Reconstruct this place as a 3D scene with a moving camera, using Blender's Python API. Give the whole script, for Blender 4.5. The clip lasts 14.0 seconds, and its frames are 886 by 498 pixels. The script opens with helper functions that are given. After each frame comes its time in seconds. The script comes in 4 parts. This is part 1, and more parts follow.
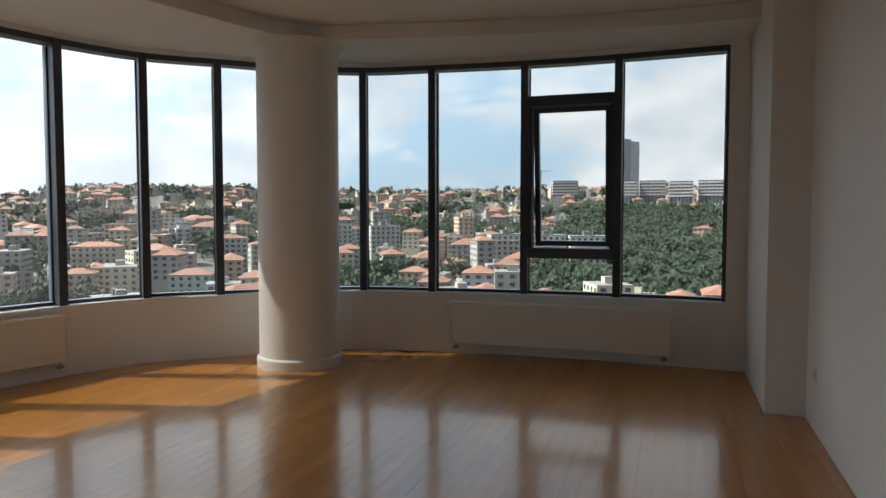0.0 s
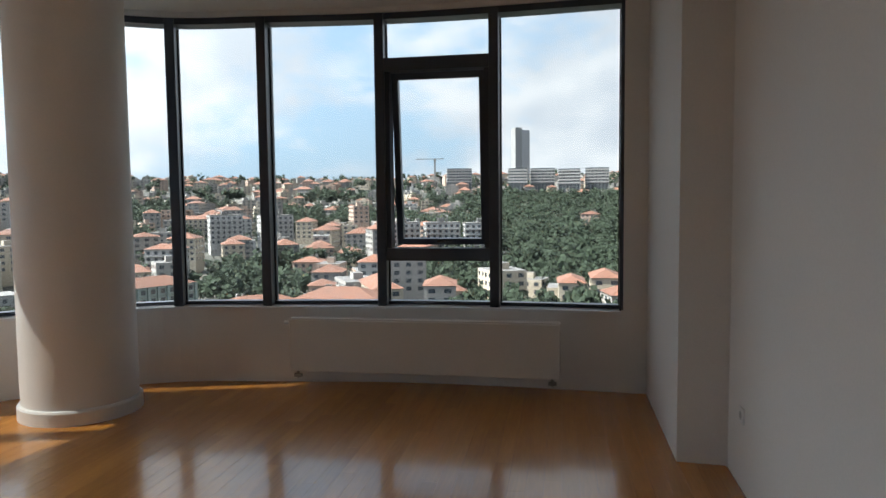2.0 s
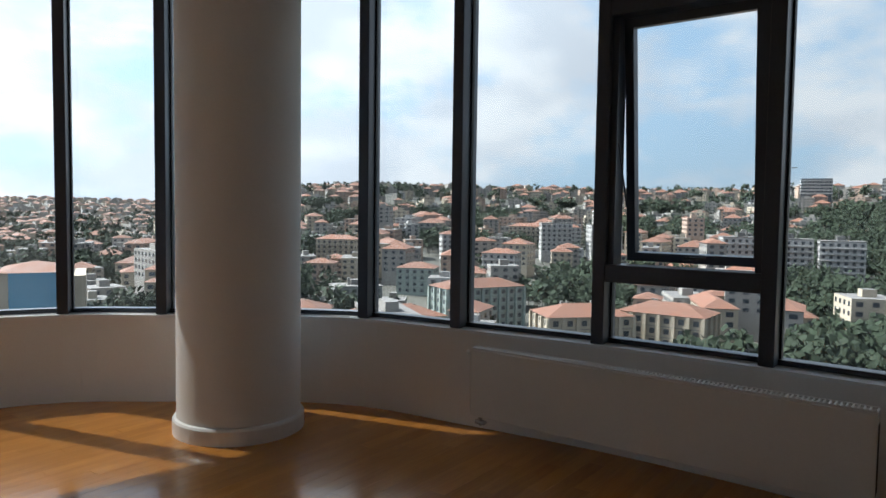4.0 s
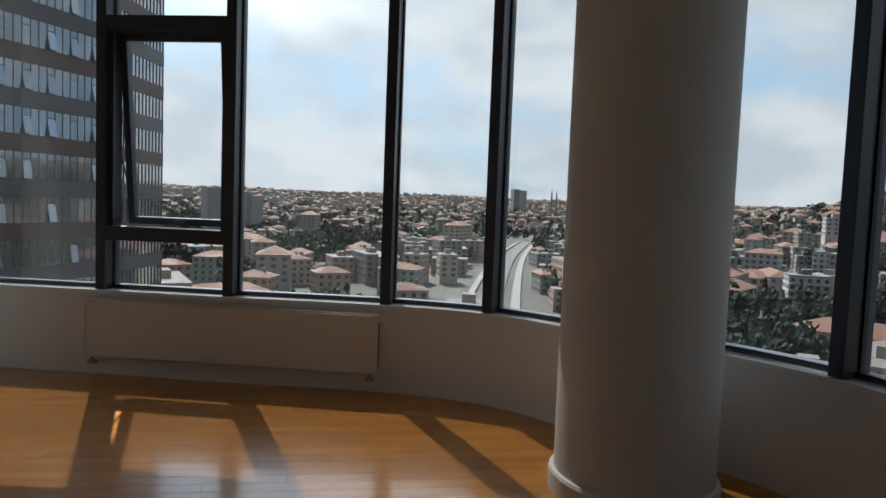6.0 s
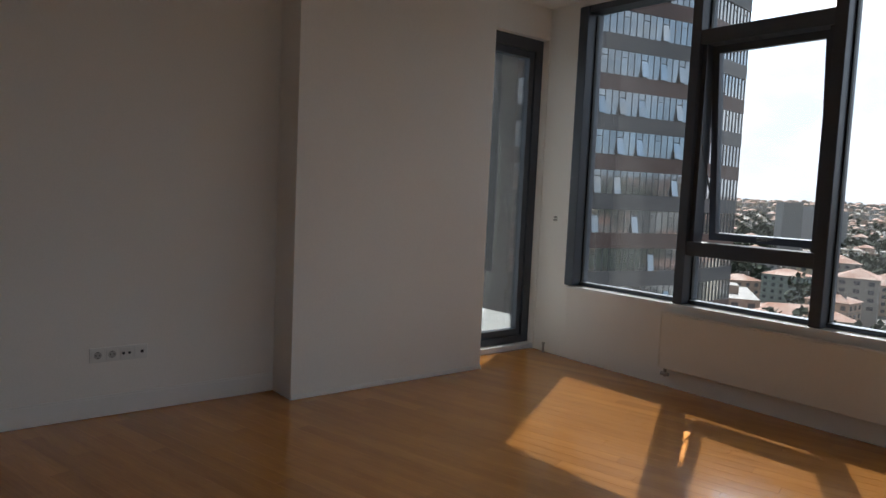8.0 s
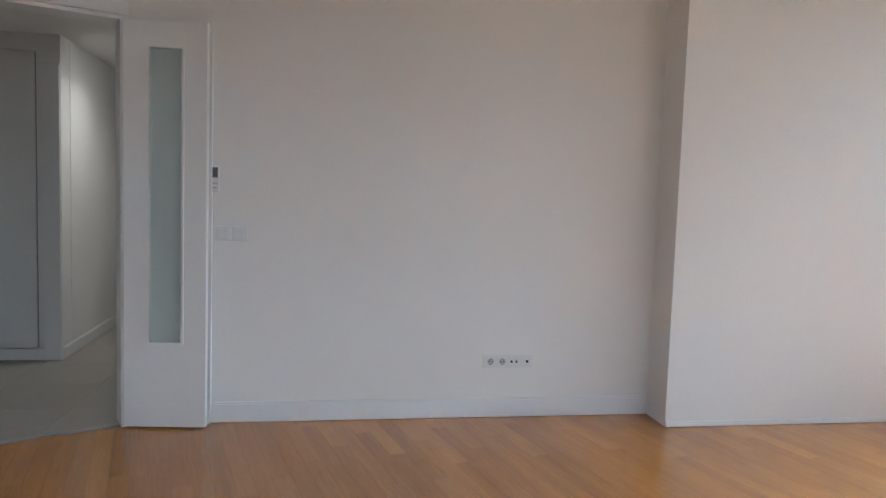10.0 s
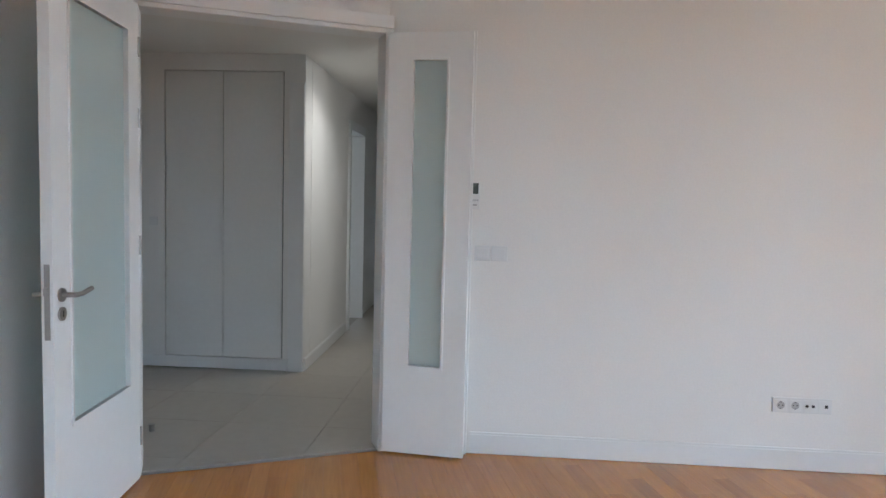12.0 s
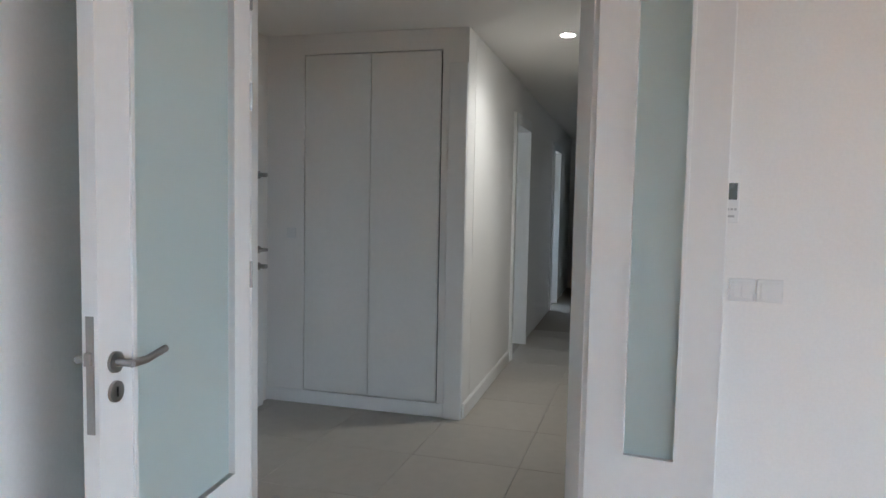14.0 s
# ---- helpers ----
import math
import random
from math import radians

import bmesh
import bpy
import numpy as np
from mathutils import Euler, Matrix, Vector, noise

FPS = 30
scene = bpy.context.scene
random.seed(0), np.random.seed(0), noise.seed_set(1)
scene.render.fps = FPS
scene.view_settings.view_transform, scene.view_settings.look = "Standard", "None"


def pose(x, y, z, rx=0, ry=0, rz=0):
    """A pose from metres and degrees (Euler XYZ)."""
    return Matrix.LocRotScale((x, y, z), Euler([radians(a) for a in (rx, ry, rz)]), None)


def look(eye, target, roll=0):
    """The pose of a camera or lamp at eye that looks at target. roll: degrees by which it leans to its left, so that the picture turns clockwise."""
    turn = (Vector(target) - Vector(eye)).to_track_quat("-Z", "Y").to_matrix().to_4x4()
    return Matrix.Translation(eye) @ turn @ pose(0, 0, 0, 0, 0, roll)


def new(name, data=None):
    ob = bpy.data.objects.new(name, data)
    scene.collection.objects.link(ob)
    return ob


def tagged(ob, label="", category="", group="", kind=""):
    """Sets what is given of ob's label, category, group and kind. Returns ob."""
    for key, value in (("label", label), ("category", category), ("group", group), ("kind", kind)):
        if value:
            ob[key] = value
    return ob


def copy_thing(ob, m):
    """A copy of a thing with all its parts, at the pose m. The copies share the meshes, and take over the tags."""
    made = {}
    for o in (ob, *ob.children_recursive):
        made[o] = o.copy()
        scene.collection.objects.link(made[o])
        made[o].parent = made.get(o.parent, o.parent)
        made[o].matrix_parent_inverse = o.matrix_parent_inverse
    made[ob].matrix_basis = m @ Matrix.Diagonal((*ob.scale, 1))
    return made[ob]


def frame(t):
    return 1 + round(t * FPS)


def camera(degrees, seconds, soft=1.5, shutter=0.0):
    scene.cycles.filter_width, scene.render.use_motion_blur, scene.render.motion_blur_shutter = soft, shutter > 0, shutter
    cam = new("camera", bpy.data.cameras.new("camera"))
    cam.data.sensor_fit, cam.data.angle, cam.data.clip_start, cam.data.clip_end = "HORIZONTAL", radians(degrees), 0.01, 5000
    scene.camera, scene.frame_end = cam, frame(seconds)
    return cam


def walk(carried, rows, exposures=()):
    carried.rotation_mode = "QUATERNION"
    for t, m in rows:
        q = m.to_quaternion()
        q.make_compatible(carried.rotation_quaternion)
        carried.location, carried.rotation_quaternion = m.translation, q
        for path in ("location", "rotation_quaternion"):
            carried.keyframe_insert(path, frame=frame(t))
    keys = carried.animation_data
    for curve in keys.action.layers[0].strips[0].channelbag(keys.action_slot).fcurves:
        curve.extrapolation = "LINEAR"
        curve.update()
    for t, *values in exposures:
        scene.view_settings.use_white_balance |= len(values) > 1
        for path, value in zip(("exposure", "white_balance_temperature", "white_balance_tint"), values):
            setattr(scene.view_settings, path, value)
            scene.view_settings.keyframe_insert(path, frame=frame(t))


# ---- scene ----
cam = camera(65.8, 14.0)
PATH = (
    (0, look((-3.076, -0.961, 1.412), (-1.392, 0.114, 1.311), -0.0)),
    (0.5, look((-2.718, -0.896, 1.379), (-0.963, 0.058, 1.287), 0.1)),
    (1, look((-2.411, -0.743, 1.362), (-0.627, 0.156, 1.258), -0.4)),
    (1.5, look((-2.051, -0.708, 1.384), (-0.241, 0.133, 1.267), -0.5)),
    (2, look((-1.692, -0.628, 1.443), (0.132, 0.18, 1.306), -0.6)),
    (4.5, pose(0.341, -0.321, 1.360, 86.90, -1.27, -31.94)),
    (5, pose(0.652, -0.144, 1.380, 86.65, -1.76, -25.84)),
    (5.5, look((0.749, 0.018, 1.427), (1.175, 1.967, 1.29), 2.3)),
    (6, pose(1.010, 0.367, 1.337, 86.14, -2.19, 5.90)),
    (6.5, pose(1.051, 0.566, 1.290, 86.28, -2.43, 19.70)),
    (7, pose(0.979, 0.671, 1.350, 85.48, -2.41, 33.97)),
    (7.5, pose(0.897, 0.612, 1.360, 85.53, -2.68, 42.50)),
    (8, pose(0.823, 0.565, 1.346, 85.33, -2.61, 51.22)),
    (8.5, pose(0.847, 0.589, 1.347, 85.84, -2.22, 60.35)),
    (9, pose(0.869, 0.605, 1.353, 85.84, -2.00, 68.48)),
    (11.5, pose(0.564, -0.004, 1.393, 85.76, -1.64, 91.91)),
    (12, pose(0.430, -0.096, 1.402, 85.89, -1.45, 94.43)),
    (12.5, pose(0.188, -0.131, 1.417, 85.94, -1.49, 97.69)),
    (13, pose(-0.091, -0.228, 1.416, 85.87, -1.11, 103.67)),
    (13.5, pose(-0.368, -0.365, 1.422, 85.86, -1.15, 105.79)),
    (14, pose(-0.664, -0.493, 1.413, 85.99, -1.13, 106.64)),
)
walk(cam, PATH, exposures=((0.0, 1.75, 6600, 10), (1.5, 1.9, 6500, 10), (4.5, 1.38, 6200, 10), (5.5, 0.98, 6200, 10), (6.5, 0.82, 6500, 10), (8.0, 1.55, 6400, 12), (9.0, 2.75, 5900, 10), (11.5, 3.9, 5650, 8), (14.0, 4.2, 5750, 8)))

# ---- world, sun ----
SUN_AZ, SUN_EL = 119.5, 50.0
world = bpy.data.worlds.new("sky")
scene.world = world
world.use_nodes = True
wn, wl = world.node_tree.nodes, world.node_tree.links
wn.clear()
w_out = wn.new("ShaderNodeOutputWorld")
w_bg = wn.new("ShaderNodeBackground")
w_sky = wn.new("ShaderNodeTexSky")
w_sky.sky_type = "NISHITA"
w_sky.sun_disc = False
w_sky.sun_elevation = radians(SUN_EL)
w_sky.sun_rotation = radians(90 - SUN_AZ)
w_sky.dust_density = 2.5
w_tc = wn.new("ShaderNodeTexCoord")
w_map = wn.new("ShaderNodeMapping")
w_map.inputs["Scale"].default_value = (1.0, 1.0, 2.2)
w_n1 = wn.new("ShaderNodeTexNoise")
w_n1.inputs["Scale"].default_value = 3.4
w_n1.inputs["Detail"].default_value = 8.0
w_n1.inputs["Roughness"].default_value = 0.62
w_ramp = wn.new("ShaderNodeValToRGB")
w_ramp.color_ramp.elements[0].position = 0.40
w_ramp.color_ramp.elements[1].position = 0.53
w_n2 = wn.new("ShaderNodeTexNoise")
w_n2.inputs["Scale"].default_value = 6.0
w_n2.inputs["Detail"].default_value = 6.0
w_ramp2 = wn.new("ShaderNodeValToRGB")
w_ramp2.color_ramp.elements[0].position = 0.41
w_ramp2.color_ramp.elements[0].color = (5.0, 5.3, 5.7, 1)
w_ramp2.color_ramp.elements[1].position = 0.58
w_ramp2.color_ramp.elements[1].color = (6.5, 6.6, 6.7, 1)
w_mix = wn.new("ShaderNodeMix")
w_mix.data_type = "RGBA"
w_gain = wn.new("ShaderNodeMix")
w_gain.data_type = "RGBA"
w_gain.inputs["Factor"].default_value = 0.7
w_gain.inputs["B"].default_value = (3.9, 5.5, 7.0, 1)
wl.new(w_tc.outputs["Generated"], w_map.inputs["Vector"])
wl.new(w_map.outputs[0], w_n1.inputs["Vector"])
wl.new(w_map.outputs[0], w_n2.inputs["Vector"])
wl.new(w_n1.outputs["Fac"], w_ramp.inputs[0])
wl.new(w_n2.outputs["Fac"], w_ramp2.inputs[0])
wl.new(w_sky.outputs[0], w_gain.inputs["A"])
wl.new(w_ramp.outputs[0], w_mix.inputs["Factor"])
wl.new(w_gain.outputs["Result"], w_mix.inputs["A"])
wl.new(w_ramp2.outputs[0], w_mix.inputs["B"])
# thin cloud is brighter round the sun and duller away from it
w_dot = wn.new("ShaderNodeVectorMath")
w_dot.operation = "DOT_PRODUCT"
w_dot.inputs[1].default_value = (math.cos(radians(SUN_AZ)) * math.cos(radians(SUN_EL)), math.sin(radians(SUN_AZ)) * math.cos(radians(SUN_EL)), math.sin(radians(SUN_EL)))
w_glow = wn.new("ShaderNodeValToRGB")
w_glow.color_ramp.interpolation = "EASE"
for at_, v_ in ((0.0, 0.54), (0.22, 0.60), (0.48, 0.82), (0.75, 0.92), (0.90, 2.2), (1.0, 7.0)):
    if at_ in (0.0, 1.0):
        w_el = w_glow.color_ramp.elements[int(at_)] if at_ == 0.0 else w_glow.color_ramp.elements[-1]
    else:
        w_el = w_glow.color_ramp.elements.new(at_)
    w_el.color = (v_, v_, v_, 1)
w_mul = wn.new("ShaderNodeMix")
w_mul.data_type, w_mul.blend_type = "RGBA", "MULTIPLY"
w_mul.inputs["Factor"].default_value = 1.0
wl.new(w_tc.outputs["Generated"], w_dot.inputs[0])
wl.new(w_dot.outputs["Value"], w_glow.inputs[0])
wl.new(w_mix.outputs["Result"], w_mul.inputs["A"])
wl.new(w_glow.outputs[0], w_mul.inputs["B"])
wl.new(w_mul.outputs["Result"], w_bg.inputs[0])
wl.new(w_bg.outputs[0], w_out.inputs[0])
w_bg.inputs[1].default_value = 0.085

sun = new("sun", bpy.data.lights.new("sun", "SUN"))
sun.data.energy, sun.data.angle, sun.data.color = 5.0, radians(0.6), (1.0, 0.93, 0.82)
_d = Vector((math.cos(radians(SUN_AZ)) * math.cos(radians(SUN_EL)), math.sin(radians(SUN_AZ)) * math.cos(radians(SUN_EL)), math.sin(radians(SUN_EL))))
sun.matrix_world = look(_d * 300, (0, 0, 0))


# ---- materials ----
def mat(name, base, rough=0.6, metal=0.0, grain=None, vary=0.06, stain=None, bump=0.0, rnd=0.0, coat=0.0, spec=0.5, stretch=None):
    """A surface with fine grain and broad unevenness, in object metres."""
    m = bpy.data.materials.new(name)
    m.use_nodes = True
    n, l = m.node_tree.nodes, m.node_tree.links
    b = n["Principled BSDF"]
    b.inputs["Roughness"].default_value = rough
    b.inputs["Metallic"].default_value = metal
    b.inputs["Specular IOR Level"].default_value = spec
    b.inputs["Coat Weight"].default_value = coat
    b.inputs["Coat Roughness"].default_value = 0.08
    geo = n.new("ShaderNodeNewGeometry")
    mp = n.new("ShaderNodeMapping")
    if stretch:
        mp.vector_type = "TEXTURE"
        mp.inputs["Rotation"].default_value = (0, 0, radians(14))
        mp.inputs["Scale"].default_value = [1 / k for k in stretch]
    l.new(geo.outputs["Position"], mp.inputs["Vector"])
    n1 = n.new("ShaderNodeTexNoise")
    n1.inputs["Scale"].default_value = grain or 60.0
    n1.inputs["Detail"].default_value = 5.0
    n2 = n.new("ShaderNodeTexNoise")
    n2.inputs["Scale"].default_value = stain or 1.3
    n2.inputs["Detail"].default_value = 3.0
    for k in (n1, n2):
        l.new(mp.outputs[0], k.inputs["Vector"])
    add = n.new("ShaderNodeMath")
    add.operation = "ADD"
    l.new(n1.outputs["Fac"], add.inputs[0])
    l.new(n2.outputs["Fac"], add.inputs[1])
    last = add
    span = 2.0
    if rnd:
        info = n.new("ShaderNodeObjectInfo")
        sc = n.new("ShaderNodeMath")
        sc.operation = "MULTIPLY_ADD"
        l.new(info.outputs["Random"], sc.inputs[0])
        sc.inputs[1].default_value = rnd
        isl = n.new("ShaderNodeMath")
        isl.operation = "MULTIPLY_ADD"
        l.new(geo.outputs["Random Per Island"], isl.inputs[0])
        isl.inputs[1].default_value = rnd
        l.new(add.outputs[0], isl.inputs[2])
        l.new(isl.outputs[0], sc.inputs[2])
        last = sc
        span = 2.0 + 2 * rnd
    rg = n.new("ShaderNodeMapRange")
    rg.inputs["From Min"].default_value = span * 0.28
    rg.inputs["From Max"].default_value = span * 0.72
    rg.inputs["To Min"].default_value = 1 - vary * 2
    rg.inputs["To Max"].default_value = 1 + vary
    l.new(last.outputs[0], rg.inputs[0])
    mul = n.new("ShaderNodeMix")
    mul.data_type, mul.blend_type = "RGBA", "MULTIPLY"
    mul.inputs["Factor"].default_value = 1.0
    mul.inputs["A"].default_value = (*base, 1)
    l.new(rg.outputs[0], mul.inputs["B"])
    l.new(mul.outputs["Result"], b.inputs["Base Color"])
    rr = n.new("ShaderNodeMapRange")
    rr.inputs["From Min"].default_value, rr.inputs["From Max"].default_value = 0.3, 0.7
    rr.inputs["To Min"].default_value, rr.inputs["To Max"].default_value = rough * 0.85, min(1, rough * 1.15)
    l.new(n2.outputs["Fac"], rr.inputs[0])
    l.new(rr.outputs[0], b.inputs["Roughness"])
    if bump:
        bp = n.new("ShaderNodeBump")
        bp.inputs["Strength"].default_value = 0.35
        bp.inputs["Distance"].default_value = bump
        l.new(add.outputs[0], bp.inputs["Height"])
        l.new(bp.outputs[0], b.inputs["Normal"])
    return m


def glass_mat(name, tint, gloss=1.0, rough=0.0):
    m = bpy.data.materials.new(name)
    m.use_nodes = True
    n, l = m.node_tree.nodes, m.node_tree.links
    n.clear()
    out, mixs = n.new("ShaderNodeOutputMaterial"), n.new("ShaderNodeMixShader")
    tr, gl, fr = n.new("ShaderNodeBsdfTransparent"), n.new("ShaderNodeBsdfGlossy"), n.new("ShaderNodeFresnel")
    tr.inputs[0].default_value = (*tint, 1)
    gl.inputs["Roughness"].default_value = rough
    fr.inputs[0].default_value = 1.45
    sc = n.new("ShaderNodeMath")
    sc.operation = "MULTIPLY"
    sc.inputs[1].default_value = gloss
    l.new(fr.outputs[0], sc.inputs[0])
    l.new(sc.outputs[0], mixs.inputs[0])
    l.new(tr.outputs[0], mixs.inputs[1])
    l.new(gl.outputs[0], mixs.inputs[2])
    # dusty film with wiped smears on the pane; also imitates outdoor haze
    dust_haze, du = n.new("ShaderNodeMixShader"), n.new("ShaderNodeBsdfTranslucent")
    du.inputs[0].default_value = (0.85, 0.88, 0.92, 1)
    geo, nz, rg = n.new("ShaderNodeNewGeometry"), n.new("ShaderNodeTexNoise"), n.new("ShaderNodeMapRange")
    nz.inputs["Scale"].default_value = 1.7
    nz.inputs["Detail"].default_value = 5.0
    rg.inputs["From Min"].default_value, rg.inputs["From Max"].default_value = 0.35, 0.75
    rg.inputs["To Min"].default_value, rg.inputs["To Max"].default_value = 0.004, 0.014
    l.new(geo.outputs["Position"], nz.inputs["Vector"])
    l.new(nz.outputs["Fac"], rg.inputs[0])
    l.new(rg.outputs[0], dust_haze.inputs[0])
    l.new(mixs.outputs[0], dust_haze.inputs[1])
    l.new(du.outputs[0], dust_haze.inputs[2])
    l.new(dust_haze.outputs[0], out.inputs[0])
    return m


PAINT = mat("wall_paint", (0.84, 0.825, 0.80), 0.75, grain=90, vary=0.025, stain=0.9, bump=0.0012)
CEIL = mat("ceiling_paint", (0.82, 0.80, 0.765), 0.85, grain=120, vary=0.025, stain=0.7)
GLOSSW = mat("white_lacquer", (0.82, 0.82, 0.81), 0.32, grain=30, vary=0.015, stain=1.5)
WARD = mat("cupboard_lacquer", (0.78, 0.775, 0.75), 0.35, grain=30, vary=0.02)
RADW = mat("radiator_enamel", (0.80, 0.78, 0.74), 0.35, vary=0.02)
ALU = mat("anthracite_aluminium", (0.068, 0.082, 0.108), 0.36, metal=0.25, grain=80, vary=0.10)
GASKET = mat("black_rubber", (0.012, 0.012, 0.013), 0.6)
SILLM = mat("sill_aluminium", (0.84, 0.85, 0.86), 0.35, vary=0.03)
OAK = mat("oak_parquet", (0.50, 0.205, 0.036), 0.22, grain=7, vary=0.16, stain=1.2, rnd=0.45, bump=0.0006, stretch=(0.9, 12, 1), coat=0.35)
OAKBASE = mat("parquet_joint", (0.36, 0.15, 0.04), 0.6)
TILE = mat("beige_tile", (0.40, 0.37, 0.325), 0.33, grain=14, vary=0.06, stain=1.0, rnd=0.15)
GROUT = mat("tile_grout", (0.36, 0.33, 0.29), 0.8)
STEEL = mat("brushed_steel", (0.38, 0.37, 0.355), 0.32, metal=1.0, grain=150, vary=0.06)
BLACKP = mat("black_plastic", (0.02, 0.02, 0.022), 0.4)
SCREEN = mat("thermostat_display", (0.10, 0.11, 0.10), 0.25)
PLASTIC = mat("white_plastic", (0.77, 0.77, 0.76), 0.38, vary=0.015)
GREYP = mat("grey_plastic", (0.45, 0.45, 0.45), 0.45)
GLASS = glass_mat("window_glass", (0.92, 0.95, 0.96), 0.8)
DARKIN = mat("dark_interior", (0.08, 0.075, 0.07), 0.8)
FROST = bpy.data.materials.new("frosted_glass")
FROST.use_nodes = True
_b = FROST.node_tree.nodes["Principled BSDF"]
_b.inputs["Base Color"].default_value = (0.66, 0.77, 0.755, 1)
_b.inputs["Roughness"].default_value = 0.28
_b.inputs["Transmission Weight"].default_value = 0.35
BALC = mat("balcony_stone", (0.26, 0.275, 0.27), 0.5, vary=0.05)
LAMP = bpy.data.materials.new("lamp_glow")
LAMP.use_nodes = True
_b = LAMP.node_tree.nodes["Principled BSDF"]
_b.inputs["Emission Color"].default_value = (1, 0.93, 0.82, 1)
_b.inputs["Emission Strength"].default_value = 6.0


# ---- mesh helpers ----
def box(bm, a, b, m=None):
    """An axis-aligned box from corner a to corner b, turned by m."""
    g = bmesh.ops.create_cube(bm, size=1.0)["verts"]
    for v in g:
        v.co = Vector([a[i] + (v.co[i] + 0.5) * (b[i] - a[i]) for i in range(3)])
    if m is not None:
        bmesh.ops.transform(bm, matrix=m, verts=g)
    return g


def tube(bm, p, q, r, seg=14, r2=None):
    p, q = Vector(p), Vector(q)
    d = q - p
    m = Matrix.Translation((p + q) / 2) @ d.to_track_quat("Z", "Y").to_matrix().to_4x4()
    return bmesh.ops.create_cone(bm, cap_ends=True, segments=seg, radius1=r, radius2=r if r2 is None else r2, depth=d.length, matrix=m)["verts"]


def bevel(bm, w=0.003, seg=2):
    es = [e for e in bm.edges if len(e.link_faces) == 2 and e.calc_face_angle(0) > 0.6]
    bmesh.ops.bevel(bm, geom=es, offset=w, segments=seg, affect="EDGES", profile=0.5)


def part(name, bm, material, parent=None, label="", smooth=False):
    me = bpy.data.meshes.new(name)
    bmesh.ops.recalc_face_normals(bm, faces=bm.faces)
    bm.to_mesh(me)
    bm.free()
    me.materials.append(material)
    if smooth:
        for f in me.polygons:
            f.use_smooth = True
    ob = new(name, me)
    if parent is not None:
        ob.parent = parent
    if label:
        ob["label"] = label
    return ob


def boxpart(name, a, b, material, parent=None, bev=0.0, label="", m=None):
    bm = bmesh.new()
    box(bm, a, b, m)
    if bev:
        bevel(bm, bev)
    return part(name, bm, material, parent, label)


def empty(name, m, label, category, group="", kind=""):
    e = new(name)
    e.matrix_world = m
    return tagged(e, label, category, group, kind)


def along(p, q):
    """A frame with x from p to q, y to its left, z up."""
    d = Vector((q[0] - p[0], q[1] - p[1], 0))
    return pose(p[0], p[1], 0, 0, 0, math.degrees(math.atan2(d.y, d.x))), d.length


def wall(name, p, q, z0, z1, thick, label, openings=(), material=None, lo=0.0, hi=0.0):
    """A wall whose room face runs from p to q, with its body to the left; openings are (from, to, bottom, top)."""
    m, L = along(p, q)
    bm = bmesh.new()
    x = -lo
    for a, b, zl, zh in sorted(openings):
        box(bm, (x, 0, z0), (a, thick, z1), m)
        if zl > z0:
            box(bm, (a, 0, z0), (b, thick, zl), m)
        if zh < z1:
            box(bm, (a, 0, zh), (b, thick, z1), m)
        x = b
    box(bm, (x, 0, z0), (L + hi, thick, z1), m)
    ob = part(name, bm, material or PAINT)
    return tagged(ob, label, "wall", kind="structure")


def skirting(p, q, height=0.11, lo=0.0, hi=0.0):
    m, L = along(p, q)
    bm = bmesh.new()
    box(bm, (-lo, -0.014, 0.003), (L + hi, -0.001, height), m)
    box(bm, (-lo, -0.010, height), (L + hi, -0.001, height + 0.012), m)
    return tagged(part("baseboard", bm, GLOSSW), "white lacquered baseboard along the wall", "baseboard", kind="structure")


# ---- the room's outline ----
J1, J2 = (-3.26, -0.69), (-2.747, -1.83)          # doorway
RW1 = (2.24, -0.56)                              # end of the long wall at the pier
PB, PE = (2.20, -0.30), (3.50, 0.03)             # pier
WA = (3.47, 0.21)                                # end of the glazing
FAC = [(-2.97, 5.01), (-1.94, 5.01), (-0.98, 5.00), (0.15, 5.01), (0.86, 4.87), (1.41, 4.50), (1.98, 4.10),
       (2.48, 3.57), (2.755, 2.90), (3.08, 2.02), (3.30, 1.15), (3.47, 0.21)]
SILL, HEAD, SOFFIT, CEILZ = 0.62, 2.92, 2.965, 3.10


def crv(pts, n):
    """Points of a smooth curve through pts, n to a span."""
    P = [Vector(p) for p in pts]
    P = [2 * P[0] - P[1]] + P + [2 * P[-1] - P[-2]]
    out = []
    for i in range(1, len(P) - 2):
        for k in range(n):
            t = k / n
            a, b, c, d = P[i - 1:i + 3]
            out.append(0.5 * (2 * b + (c - a) * t + (2 * a - 5 * b + 4 * c - d) * t * t + (3 * b - a - 3 * c + d) * t ** 3))
    return out + [P[-2]]


LINE = crv(FAC, 6)


def normal_at(i):
    a, b = LINE[max(0, i - 1)], LINE[min(len(LINE) - 1, i + 1)]
    d = (b - a).normalized()
    return Vector((-d.y, d.x))                     # outwards


